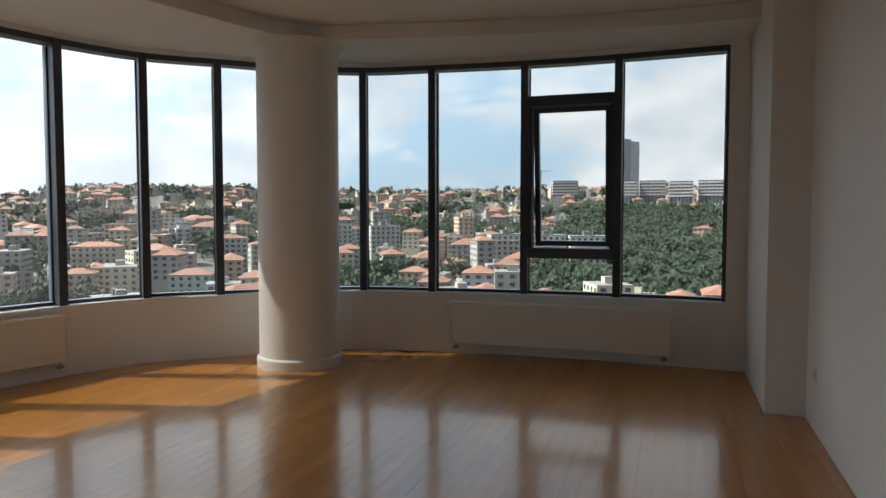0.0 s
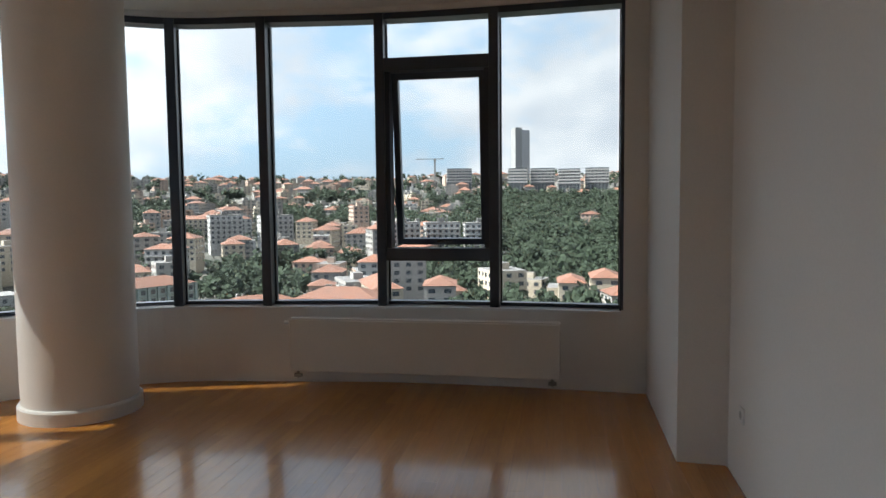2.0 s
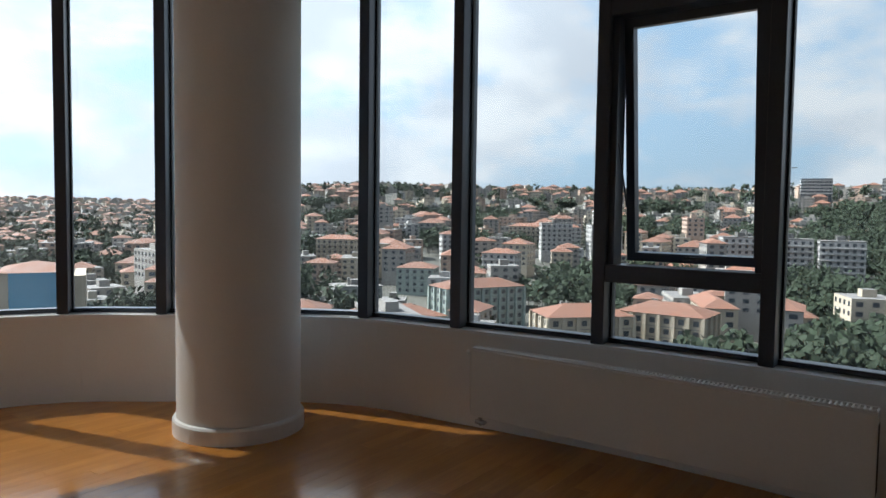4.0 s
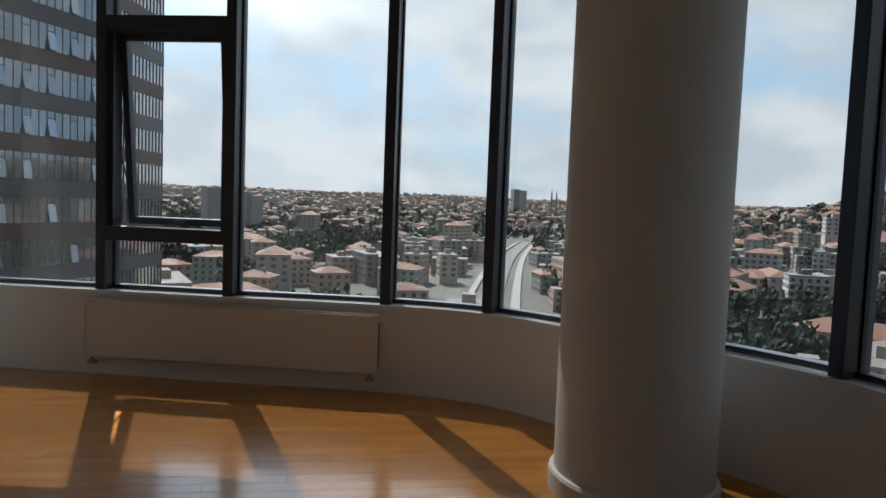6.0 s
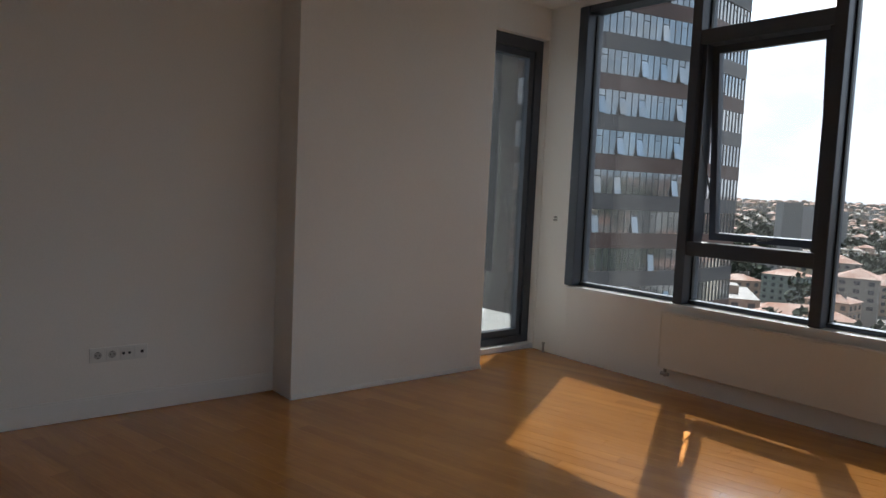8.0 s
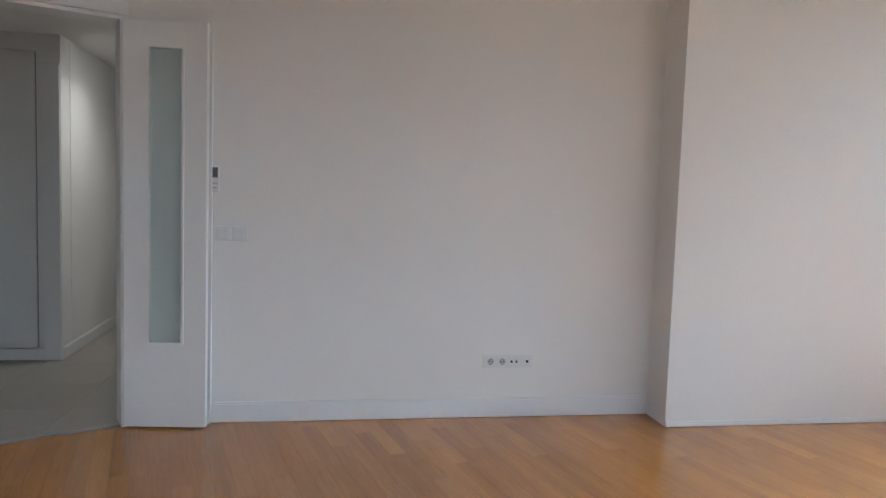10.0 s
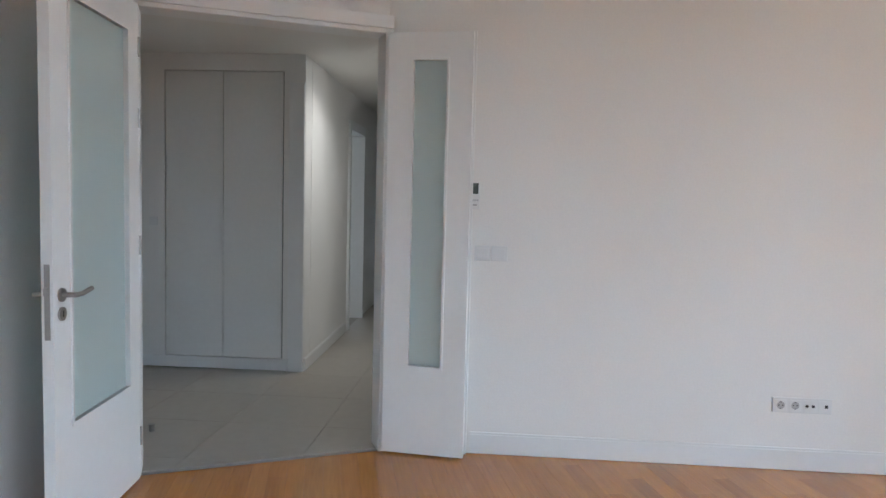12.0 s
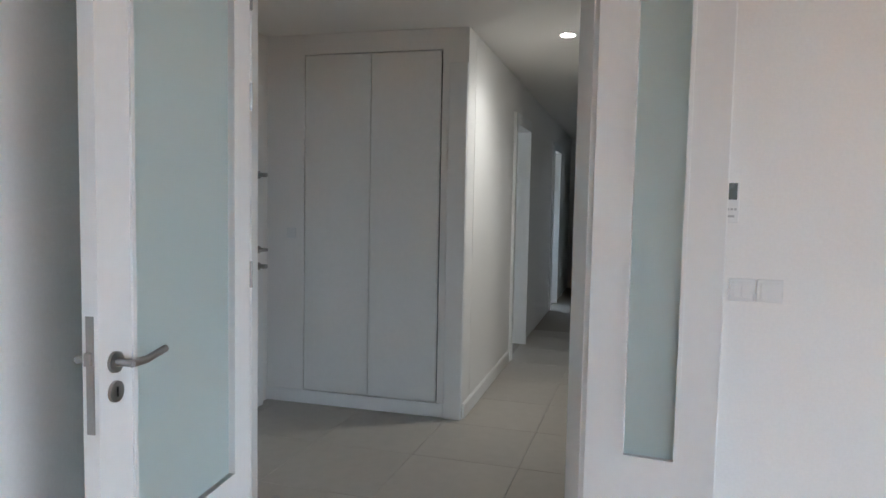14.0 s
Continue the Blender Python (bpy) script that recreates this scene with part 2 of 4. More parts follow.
def sweep(name, o0, o1, z0, z1, material, parent=None, i0=0, i1=None):
    """A strip that follows the glazing, from offset o0 to o1 outwards."""
    i1 = len(LINE) - 1 if i1 is None else i1
    bm = bmesh.new()
    rings = []
    for i in range(i0, i1 + 1):
        p, nn = LINE[i], normal_at(i)
        a, b = p + nn * o0, p + nn * o1
        rings.append([bm.verts.new((*a, z0)), bm.verts.new((*b, z0)), bm.verts.new((*b, z1)), bm.verts.new((*a, z1))])
    for r, s in zip(rings, rings[1:]):
        for k in range(4):
            bm.faces.new((r[k], r[(k + 1) % 4], s[(k + 1) % 4], s[k]))
    bm.faces.new(rings[0])
    bm.faces.new(rings[-1])
    return part(name, bm, material, parent)


# ---- large structure ----
def slab(name, pts, z0, z1, material, label, category):
    bm = bmesh.new()
    lo = [bm.verts.new((*p, z0)) for p in pts]
    hi = [bm.verts.new((*p, z1)) for p in pts]
    bm.faces.new(lo)
    bm.faces.new(hi)
    for i in range(len(pts)):
        j = (i + 1) % len(pts)
        bm.faces.new((lo[i], lo[j], hi[j], hi[i]))
    return tagged(part(name, bm, material), label, category, kind="structure")


OUTER = [(-3.6, 5.3)] + [tuple(LINE[i] + normal_at(i) * 0.25) for i in range(len(LINE))] + [(3.75, -0.2), (2.3, -0.85), (-0.4, -1.85), (-2.62, -2.35), (-2.85, -2.3), (-3.05, -1.92), (-3.55, -0.8), (-3.6, -0.5)]
floor = slab("floor", [(-3.45, 5.2)] + [tuple(LINE[i] + normal_at(i) * 0.1) for i in range(len(LINE))] + [(3.6, 0.0), (2.3, -0.7), (-0.5, -1.65), (-2.60, -2.2), (-2.74, -1.84), (-3.28, -0.68), (-3.35, -0.6)], -0.25, -0.006, OAKBASE,
             "glossy orange oak strip parquet floor", "floor")
slab("ceiling", OUTER, CEILZ, CEILZ + 0.25, CEIL, "plain off-white plastered ceiling", "ceiling")
INNER = crv([(2.90, -0.7), (2.83, 0.2), (2.36, 1.6), (1.70, 3.05), (1.40, 3.42), (0.9, 3.52), (0.2, 3.56), (-1.6, 3.72), (-3.5, 3.95)], 5)
slab("ceiling_soffit", [tuple(p) for p in INNER] + OUTER[:-8] + [(3.75, -0.2)], SOFFIT, CEILZ - 0.004, CEIL, "lowered plaster soffit along the curved glazing", "ceiling")

wf = sweep("wall_facade", 0.0, 0.28, -0.25, SILL - 0.025, PAINT)
tagged(wf, "low white plastered parapet under the curved glazing", "wall", kind="structure")
tagged(sweep("wall_lintel", 0.01, 0.28, HEAD + 0.002, CEILZ + 0.1, PAINT), "white plaster strip above the curved glazing", "wall", kind="structure")
tagged(sweep("window_sill", -0.012, 0.20, SILL - 0.024, SILL - 0.004, SILLM), "pale metal window sill along the curved parapet", "window sill", kind="structure")
wall("wall_glazing_end", (-3.36, 5.035), (-2.97, 5.012), -0.25, CEILZ + 0.1, 0.14, "white plastered pier beside the balcony door", lo=0.2)
wall("wall_pier_reveal", WA, (3.515, 0.0), -0.25, CEILZ + 0.1, 0.24, "white plastered reveal beside the window", hi=0.05)
wall("wall_pier_side", PE, PB, -0.25, CEILZ + 0.1, 0.24, "white plastered side of the projecting pier")
wall("wall_pier_face", PB, RW1, -0.25, CEILZ + 0.1, 0.30, "white plastered face of the projecting pier")
JG, JG2, JG3 = (-0.60, -1.260), (-0.52, -1.60), (-2.66, -2.13)
wall("wall_south", RW1, JG, -0.25, CEILZ + 0.1, 0.20, "long plain white painted wall")
wall("wall_south_step", JG, JG2, -0.25, CEILZ + 0.1, 0.20, "short white step in the long wall", lo=-0.002, hi=0.1)
wall("wall_south_niche", JG2, JG3, -0.25, CEILZ + 0.1, 0.20, "plain white painted wall behind the open door", hi=0.25)
wall("wall_doorway_end", JG3, J2, -0.25, CEILZ + 0.1, 0.14, "short white wall beside the double doorway")
wall("wall_doorway", J2, J1, -0.25, CEILZ + 0.1, 0.14, "white wall above the double doorway", openings=((0.0, 1.250, -0.30, 2.30),))
wall("wall_west", (-3.30, -0.70), (-3.30, 2.52), -0.25, CEILZ + 0.1, 0.20, "wide plain white painted wall with sockets")
slab("wall_west_box", [(-3.5, 2.51), (-3.04, 2.51), (-3.04, 4.11), (-3.5, 4.11)], -0.25, CEILZ + 0.1, PAINT, "white painted boxed-out wall section beside the balcony door", "wall")
wall("wall_balcony", (-3.35, 4.10), (-3.35, 5.06), -0.25, CEILZ + 0.1, 0.16, "white wall around the balcony door", openings=((0.02, 0.925, -0.30, 2.70),))
skirting((-3.30, -0.20), (-3.30, 2.50))
skirting((-3.04, 2.51), (-3.04, 4.11), 0.02)

# column
bm = bmesh.new()
CX, CY = 1.631, 3.653
prof = [(0.374, 0.09), (0.373, 2.80), (0.377, 2.90), (0.398, 2.945), (0.435, 2.966)]
rings = []
for r, z in prof:
    rings.append([bm.verts.new((CX + r * math.cos(a * math.tau / 64), CY + r * math.sin(a * math.tau / 64), z)) for a in range(64)])
for r, s in zip(rings, rings[1:]):
    for k in range(64):
        bm.faces.new((r[k], r[(k + 1) % 64], s[(k + 1) % 64], s[k]))
column = part("column", bm, PAINT, None, smooth=True)
tagged(column, "thick round white plastered column by the curved glazing", "column", kind="structure")
bm = bmesh.new()
rings = []
for r, z in [(0.398, 0.0), (0.398, 0.085), (0.390, 0.098), (0.375, 0.102)]:
    rings.append([bm.verts.new((CX + r * math.cos(a * math.tau / 64), CY + r * math.sin(a * math.tau / 64), z)) for a in range(64)])
for r, s in zip(rings, rings[1:]):
    for k in range(64):
        bm.faces.new((r[k], r[(k + 1) % 64], s[(k + 1) % 64], s[k]))
part("base_ring", bm, GLOSSW, column, "white curved base moulding")

# ---- glazing ----
glazing = empty("window_1", Matrix(), "curved ribbon of tall windows with dark aluminium frames", "window", kind="structure")
sweep("window_frame", 0.02, 0.18, HEAD - 0.050, HEAD, ALU, glazing)
sweep("bottom_rail", 0.092, 0.17, SILL, SILL + 0.028, ALU, glazing)
sweep("gasket", 0.086, 0.091, SILL + 0.020, SILL + 0.026, GASKET, glazing)


def mullion(i, w=0.074, d=0.20):
    nn = normal_at(i * 6)
    m = Matrix.Translation((*FAC[i], 0)) @ Matrix.Rotation(math.atan2(nn.y, nn.x) - math.pi / 2, 4, "Z")
    bm = bmesh.new()
    box(bm, (-w / 2, 0.0, SILL), (w / 2, d, HEAD - 0.004), m)
    bevel(bm, 0.004)
    mu = part("mullion", bm, ALU, glazing)
    bm = bmesh.new()
    for s in (-1, 1):
        box(bm, (s * (w / 2 + 0.001), 0.105, SILL + 0.03), (s * (w / 2 + 0.010), 0.135, HEAD - 0.07), m)
    part("gasket", bm, GASKET, mu)


for i in range(len(FAC)):
    mullion(i, 0.09 if i == 0 else 0.03 if i == len(FAC) - 1 else 0.074)


def pane_between(i, z0, z1, parent):
    a, b = Vector(FAC[i]), Vector(FAC[i + 1])
    na, nb = normal_at(i * 6), normal_at(i * 6 + 6)
    m, L = along(a + na * 0.12, b + nb * 0.12)
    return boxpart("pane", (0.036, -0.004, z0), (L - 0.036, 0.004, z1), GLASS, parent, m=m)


def awning(i):
    """Transoms and a top-hung sash that stands open at its foot, in the bay after mullion i."""
    a, b = Vector(FAC[i]), Vector(FAC[i + 1])
    m, L = along(a, b)
    ZL, ZH = 1.03, 2.52
    for z in (ZL, ZH):
        boxpart("transom", (0.034, 0.01, z - 0.05), (L - 0.034, 0.16, z + 0.05), ALU, glazing, 0.004, m=m)
    pane_between(i, SILL + 0.02, ZL - 0.045, glazing)
    pane_between(i, ZH + 0.045, HEAD - 0.05, glazing)
    tilt = m @ Matrix.Translation((0, 0.125, ZH - 0.055)) @ Matrix.Rotation(radians(5.5), 4, "X")
    H = ZH - ZL - 0.115
    bm = bmesh.new()
    x0, x1, w = 0.075, L - 0.075, 0.05
    box(bm, (x0, -0.02, -H), (x0 + w, 0.04, 0), tilt)
    box(bm, (x1 - w, -0.02, -H), (x1, 0.04, 0), tilt)
    box(bm, (x0 + w, -0.02, -H), (x1 - w, 0.04, -H + w), tilt)
    box(bm, (x0 + w, -0.02, -w), (x1 - w, 0.04, 0), tilt)
    sash = part("sash", bm, ALU, glazing, "dark top-hung sash standing open at its foot")
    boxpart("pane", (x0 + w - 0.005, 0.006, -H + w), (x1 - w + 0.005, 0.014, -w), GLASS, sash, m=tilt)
    bm = bmesh.new()
    for x in (0.036, L - 0.075):
        box(bm, (x, 0.04, ZL + 0.05), (x + 0.037, 0.15, ZH - 0.05), m)
    part("side_post", bm, ALU, glazing)
    bm = bmesh.new()
    c = L / 2
    tube(bm, tilt @ Vector((c - 0.035, -0.035, -H + 0.03)), tilt @ Vector((c + 0.035, -0.035, -H + 0.03)), 0.010, 10)
    tube(bm, tilt @ Vector((c, -0.02, -H + 0.03)), tilt @ Vector((c, -0.06, -H + 0.04)), 0.009, 10)
    tube(bm, tilt @ Vector((c, -0.06, -H + 0.035)), tilt @ Vector((c + 0.09, -0.065, -H + 0.045)), 0.008, 10, 0.006)
    part("handle", bm, BLACKP, sash, "small black window lever")
    for x in (0.07, L - 0.07):
        bm = bmesh.new()
        tube(bm, m @ Vector((x, 0.06, ZH - 0.75)), tilt @ Vector((x, 0.0, -H + 0.32)), 0.007, 8)
        part("stay", bm, ALU, glazing, "thin metal window stay")


for i in range(len(FAC) - 1):
    if i in (1, 9):
        awning(i)
    else:
        pane_between(i, SILL + 0.02, HEAD - 0.05, glazing)


# ---- balcony door and balcony ----
def balcony_door():
    m, L = along((-3.42, 4.11), (-3.42, 5.03))
    d = empty("door_1", Matrix(), "tall glazed balcony door in a dark aluminium frame", "door", kind="structure")
    bm = bmesh.new()
    for a, b in (((0.01, 0, 0.05), (0.07, 0.09, 2.70)), ((L - 0.09, 0, 0.05), (L - 0.005, 0.09, 2.70)), ((0.07, 0, 2.60), (L - 0.09, 0.09, 2.70)), ((0.07, 0, 0.05), (L - 0.09, 0.09, 0.11))):
        box(bm, a, b, m)
    part("frame", bm, ALU, d)
    bm = bmesh.new()
    for a, b in (((0.075, 0.015, 0.115), (0.13, 0.075, 2.595)), ((L - 0.15, 0.015, 0.115), (L - 0.095, 0.075, 2.595)), ((0.13, 0.015, 2.54), (L - 0.15, 0.075, 2.595)), ((0.13, 0.015, 0.115), (L - 0.15, 0.075, 0.17))):
        box(bm, a, b, m)
    leaf = part("leaf", bm, ALU, d)
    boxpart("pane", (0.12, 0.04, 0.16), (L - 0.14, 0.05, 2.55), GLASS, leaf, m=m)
    boxpart("threshold", (0.0, -0.06, 0.002), (L + 0.01, 0.10, 0.048), SILLM, d, m=m)


balcony_door()
boxpart_floor = slab("balcony_floor", [(-5.2, 3.2), (-3.52, 3.2), (-3.52, 5.9), (-5.2, 5.9)], -0.2, 0.04, BALC, "pale stone balcony floor", "floor")
wall("wall_balcony_back", (-5.3, 3.2), (-3.5, 3.2), -0.3, 3.4, -0.15, "pale outer wall beside the balcony", material=BALC)
rail = empty("balcony_railing", pose(-5.1, 4.5, 0.04), "dark metal balcony railing with pale lower band", "railing")
for k in range(5):
    boxpart("post", (-0.02, -1.2 + k * 0.6, 0), (0.02, -1.16 + k * 0.6, 1.0), ALU, rail, 0.003)
for z, hh in ((0.12, 0.03), (0.30, 0.05), (0.97, 0.05)):
    boxpart("rail", (-0.03, -1.3, z), (0.03, 1.3, z + hh), SILLM if z < 0.9 else ALU, rail, 0.004)


# ---- radiators ----
def radiator(p, q, back, dp=0.10):
    """A steel panel radiator from p to q; its panel faces the room."""
    m, L = along(p, q)
    r = empty("radiator", m, "long low white steel panel radiator under the windows", "radiator", "radiators under the windows")
    z0, z1 = 0.14, 0.545
    bm = bmesh.new()
    box(bm, (0, -dp, z0), (L, -dp + 0.014, z1))
    bevel(bm, 0.006)
    part("front_panel", bm, RADW, r)
    bm = bmesh.new()
    box(bm, (0.005, -0.028, z0), (L - 0.005, -0.018, z1))
    part("back_panel", bm, RADW, r)
    bm = bmesh.new()
    for k in range(int(L / 0.035)):
        x = 0.03 + k * 0.035
        box(bm, (x, -dp + 0.015, z0 + 0.02), (x + 0.003, -0.029, z1 - 0.02))
    part("fins", bm, RADW, r)
    for s, x in ((0, 0.0), (1, L)):
        bm = bmesh.new()
        box(bm, (x - 0.004, -dp - 0.005, z0 + 0.012), (x + 0.004, -0.015, z1 + 0.008))
        sd = part("side_panel", bm, RADW, r)
        # dark strips on the panel; the shade inside the slots is their colour
        bm = bmesh.new()
        for k in range(4):
            xx = x + (0.005 if s else -0.0065)
            box(bm, (xx, -dp + 0.008 + k * dp * 0.2, z0 + 0.05), (xx + 0.0015, -dp + 0.008 + k * dp * 0.2 + dp * 0.08, z1 - 0.05))
        part("slot_shade", bm, DARKIN, sd)
    bm = bmesh.new()
    box(bm, (0, -dp, z1 + 0.001), (L, -dp + 0.005, z1 + 0.012))
    box(bm, (0, -0.025, z1 + 0.001), (L, -0.018, z1 + 0.012))
    n = int(L / 0.022)
    for k in range(n):
        x = 0.01 + k * (L - 0.02) / n
        box(bm, (x, -dp + 0.005, z1 + 0.002), (x + 0.007, -0.025, z1 + 0.010))
    part("top_grille", bm, RADW, r)
    for x in (0.05, L - 0.05):
        bm = bmesh.new()
        tube(bm, (x, -dp * 0.6, z0 + 0.01), (x, -dp * 0.6, 0.085), 0.012, 12)
        tube(bm, (x, -dp * 0.6, 0.085), (x, -0.001, 0.085), 0.009, 12)
        tube(bm, (x - 0.03, -dp * 0.6, 0.10), (x + 0.03, -dp * 0.6, 0.10), 0.015, 12)
        part("valve", bm, STEEL, r)
    bm = bmesh.new()
    tube(bm, (L - 0.02 if back else 0.02, -dp * 0.6, z1 - 0.03), (L + 0.05 if back else -0.05, -dp * 0.6, z1 - 0.03), 0.014, 14)
    part("thermostat_knob", bm, PLASTIC, r)
    for x in (0.4, L - 0.4):
        boxpart("bracket", (x, -0.0175, z0 + 0.05), (x + 0.03, -0.001, z1 - 0.05), RADW, r)


radiator((2.735, 2.63), (3.235, 0.62), False)
radiator((-2.02, 4.998), (0.12, 4.990), True, 0.045)

bm = bmesh.new()
tube(bm, (-3.20, 5.0, 0.0), (-3.20, 5.0, 0.07), 0.010)
tube(bm, (-3.20, 5.0, 0.07), (-3.20, 5.0, 0.085), 0.014)
tagged(part("pipe_stub", bm, STEEL), "short capped pipe end standing on the floor", "pipe")


# ---- sockets, switches, thermostat ----
def plate(name, y0, z0, n, label, cat, size=0.071, kinds=()):
    """n modules on the west wall, starting at y0."""
    e = empty(name, pose(-3.30, y0, z0, 90, 0, 90), label, cat)
    w = 0.008 + n * size
    bm = bmesh.new()
    box(bm, (0, -0.041, 0.0005), (w, 0.041, 0.009))
    bevel(bm, 0.003)
    fr = part("frame", bm, PLASTIC, e)
    for k in range(n):
        c = 0.004 + (k + 0.5) * size
        kind = kinds[k]
        bm = bmesh.new()
        box(bm, (c - size / 2 + 0.007, -0.030, 0.0095), (c + size / 2 - 0.007, 0.030, 0.0125))
        bevel(bm, 0.0015)
        ins = part("insert", bm, PLASTIC, e)
        if kind == "socket":
            bm = bmesh.new()
            tube(bm, (c, 0, 0.0128), (c, 0, 0.0135), 0.0205, 24)
            part("well", bm, GREYP, ins, "grey recessed socket well")
            bm = bmesh.new()
            for s in (-1, 1):
                tube(bm, (c + s * 0.0095, 0, 0.0137), (c + s * 0.0095, 0, 0.0145), 0.0035, 10)
                box(bm, (c - 0.004, s * 0.018 - 0.002, 0.0137), (c + 0.004, s * 0.018 + 0.002, 0.0145))
            part("contact", bm, BLACKP, ins)
        elif kind == "aerial":
            for s in (-1, 1):
                bm = bmesh.new()
                tube(bm, (c + s * 0.016, 0, 0.0128), (c + s * 0.016, 0, 0.020), 0.0075, 14)
                part("jack", bm, BLACKP, ins, "black round aerial jack")
        elif kind == "data":
            boxpart("jack", (c + 0.002, -0.008, 0.0128), (c + 0.018, 0.009, 0.0142), BLACKP, ins, label="black data jack")
        elif kind == "rocker2":
            for s in (-1, 1):
                boxpart("rocker", (c + min(s * 0.001, s * 0.027), -0.027, 0.0128), (c + max(s * 0.001, s * 0.027), 0.027, 0.0165), PLASTIC, ins, 0.001)
        else:
            boxpart("rocker", (c - 0.027, -0.027, 0.0128), (c + 0.027, 0.027, 0.0165), PLASTIC, ins, 0.001)
    return e


plate("wall_socket", 1.41, 0.355, 4, "row of four white wall sockets in one frame", "socket", 0.075, ("socket", "socket", "aerial", "data"))
plate("light_switch", -0.205, 1.118, 1, "white double-rocker light switch on the wall", "switch", 0.078, ("rocker2",))
plate("light_switch", -0.113, 1.118, 1, "white single-rocker light switch on the wall", "switch", 0.078, ("rocker",))
th = empty("thermostat", pose(-3.30, -0.235, 1.43, 90, 0, 90), "small white wall thermostat with a dark display", "thermostat")
boxpart("case", (0, -0.075, 0.0005), (0.05, 0.07, 0.018), PLASTIC, th, 0.003)
boxpart("display", (0.010, 0.008, 0.0185), (0.042, 0.066, 0.0195), SCREEN, th)
for k in range(3):
    boxpart("button", (0.010 + k * 0.012, -0.030, 0.0185), (0.018 + k * 0.012, -0.022, 0.020), GREYP, th)
boxpart("button", (0.014, -0.055, 0.0185), (0.036, -0.047, 0.020), GREYP, th)
bs = empty("wall_hook", pose(-3.35, 5.0, 1.17), "tiny steel latch on the pier by the balcony door", "latch")
bm = bmesh.new()
tube(bm, (0.20, -0.012, -0.01), (0.20, 0.03, -0.01), 0.009, 10)
tube(bm, (0.20, -0.012, 0.015), (0.20, 0.03, 0.015), 0.007, 10)
part("latch", bm, STEEL, bs)
so = empty("wall_socket", pose(0.9, -0.885, 0.33, 90, 0, 194.0), "single white wall socket low on the long wall", "socket")
so.matrix_world = along(RW1, JG)[0] @ pose(0.25, 0, 0.37, 90, 0, 0)
boxpart("frame", (0, -0.041, 0.0005), (0.082, 0.041, 0.010), PLASTIC, so, 0.003)
bm = bmesh.new()
tube(bm, (0.041, 0, 0.0102), (0.041, 0, 0.0115), 0.021, 24)
part("well", bm, GREYP, so)


# ---- double doors ----
def door_leaf(name, p, q, width, label, glass, hand, side):
    """A glazed door leaf hinged at p, its face turned to q; glass = (left, right, bottom, top); hand: distance of the lever from the free edge."""
    m, _ = along(p, q)
    e = empty(name, m, label, "door")
    H, T = 2.275, 0.042
    gl, gr, gb, gt = glass
    bm = bmesh.new()
    for a, b in (((0, 0, 0.012), (gl, T, H)), ((gr, 0, 0.012), (width, T, H)), ((gl, 0, 0.012), (gr, T, gb)), ((gl, 0, gt), (gr, T, H))):
        box(bm, a, b)
    lf = part("leaf", bm, GLOSSW, e)
    boxpart("pane", (gl - 0.005, T / 2 - 0.004, gb - 0.005), (gr + 0.005, T / 2 + 0.004, gt + 0.005), FROST, lf, label="pale green frosted glass pane")
    for y0, y1 in ((-0.006, 0.010), (T - 0.010, T + 0.006)):
        bm = bmesh.new()
        w = 0.014
        for a, b in (((gl - w, y0, gb - w), (gl, y1, gt + w)), ((gr, y0, gb - w), (gr + w, y1, gt + w)), ((gl, y0, gb - w), (gr, y1, gb)), ((gl, y0, gt), (gr, y1, gt + w))):
            box(bm, a, b)
        part("glazing_bead", bm, GLOSSW, lf)
    for z in (0.22, 1.15, 1.75, 2.08):
        bm = bmesh.new()
        tube(bm, (-0.006, T if side > 0 else 0, z - 0.045), (-0.006, T if side > 0 else 0, z + 0.045), 0.007, 12)
        part("hinge", bm, STEEL, e)
    if hand:
        x = width - hand
        for s, y in ((-1, 0.0), (1, T)):
            bm = bmesh.new()
            tube(bm, (x, y + s * 0.0005, 1.012), (x, y + s * 0.009, 1.012), 0.026, 28)
            part("rosette", bm, STEEL, lf)
            bm = bmesh.new()
            tube(bm, (x, y + s * 0.009, 1.012), (x, y + s * 0.052, 1.012), 0.0095, 16)
            tube(bm, (x + 0.006, y + s * 0.052, 1.012), (x - 0.055, y + s * 0.052, 1.010), 0.0095, 16)
            tube(bm, (x - 0.052, y + s * 0.052, 1.010), (x - 0.135, y + s * 0.050, 1.020), 0.0095, 16)
            part("handle", bm, STEEL, lf, "brushed steel lever handle", smooth=False)
            bm = bmesh.new()
            tube(bm, (x, y + s * 0.0005, 0.94), (x, y + s * 0.008, 0.94), 0.026, 28)
            ks = part("keyhole_plate", bm, STEEL, lf)
            boxpart("keyhole", (x - 0.003, min(y + s * 0.0083, y + s * 0.0095), 0.928), (x + 0.003, max(y + s * 0.0083, y + s * 0.0095), 0.952), BLACKP, ks)
        bm = bmesh.new()
        box(bm, (width + 0.0005, 0.011, 0.85), (width + 0.003, 0.031, 1.13))
        part("lock_plate", bm, STEEL, lf)
        bm = bmesh.new()
        box(bm, (width + 0.0035, 0.013, 1.015), (width + 0.014, 0.029, 1.045))
        part("latch", bm, STEEL, lf)
    return e


door_leaf("door", (-2.700, -1.828), (-1.93, -1.742), 0.770, "white door leaf with frosted glass, standing open", (0.118, 0.633, 0.50, 2.13), 0.055, 1)
door_leaf("door", (-3.225, -0.685), (-3.175, -0.235), 0.452, "narrow white door leaf with frosted glass, folded back", (0.14, 0.315, 0.50, 2.13), 0, 1)

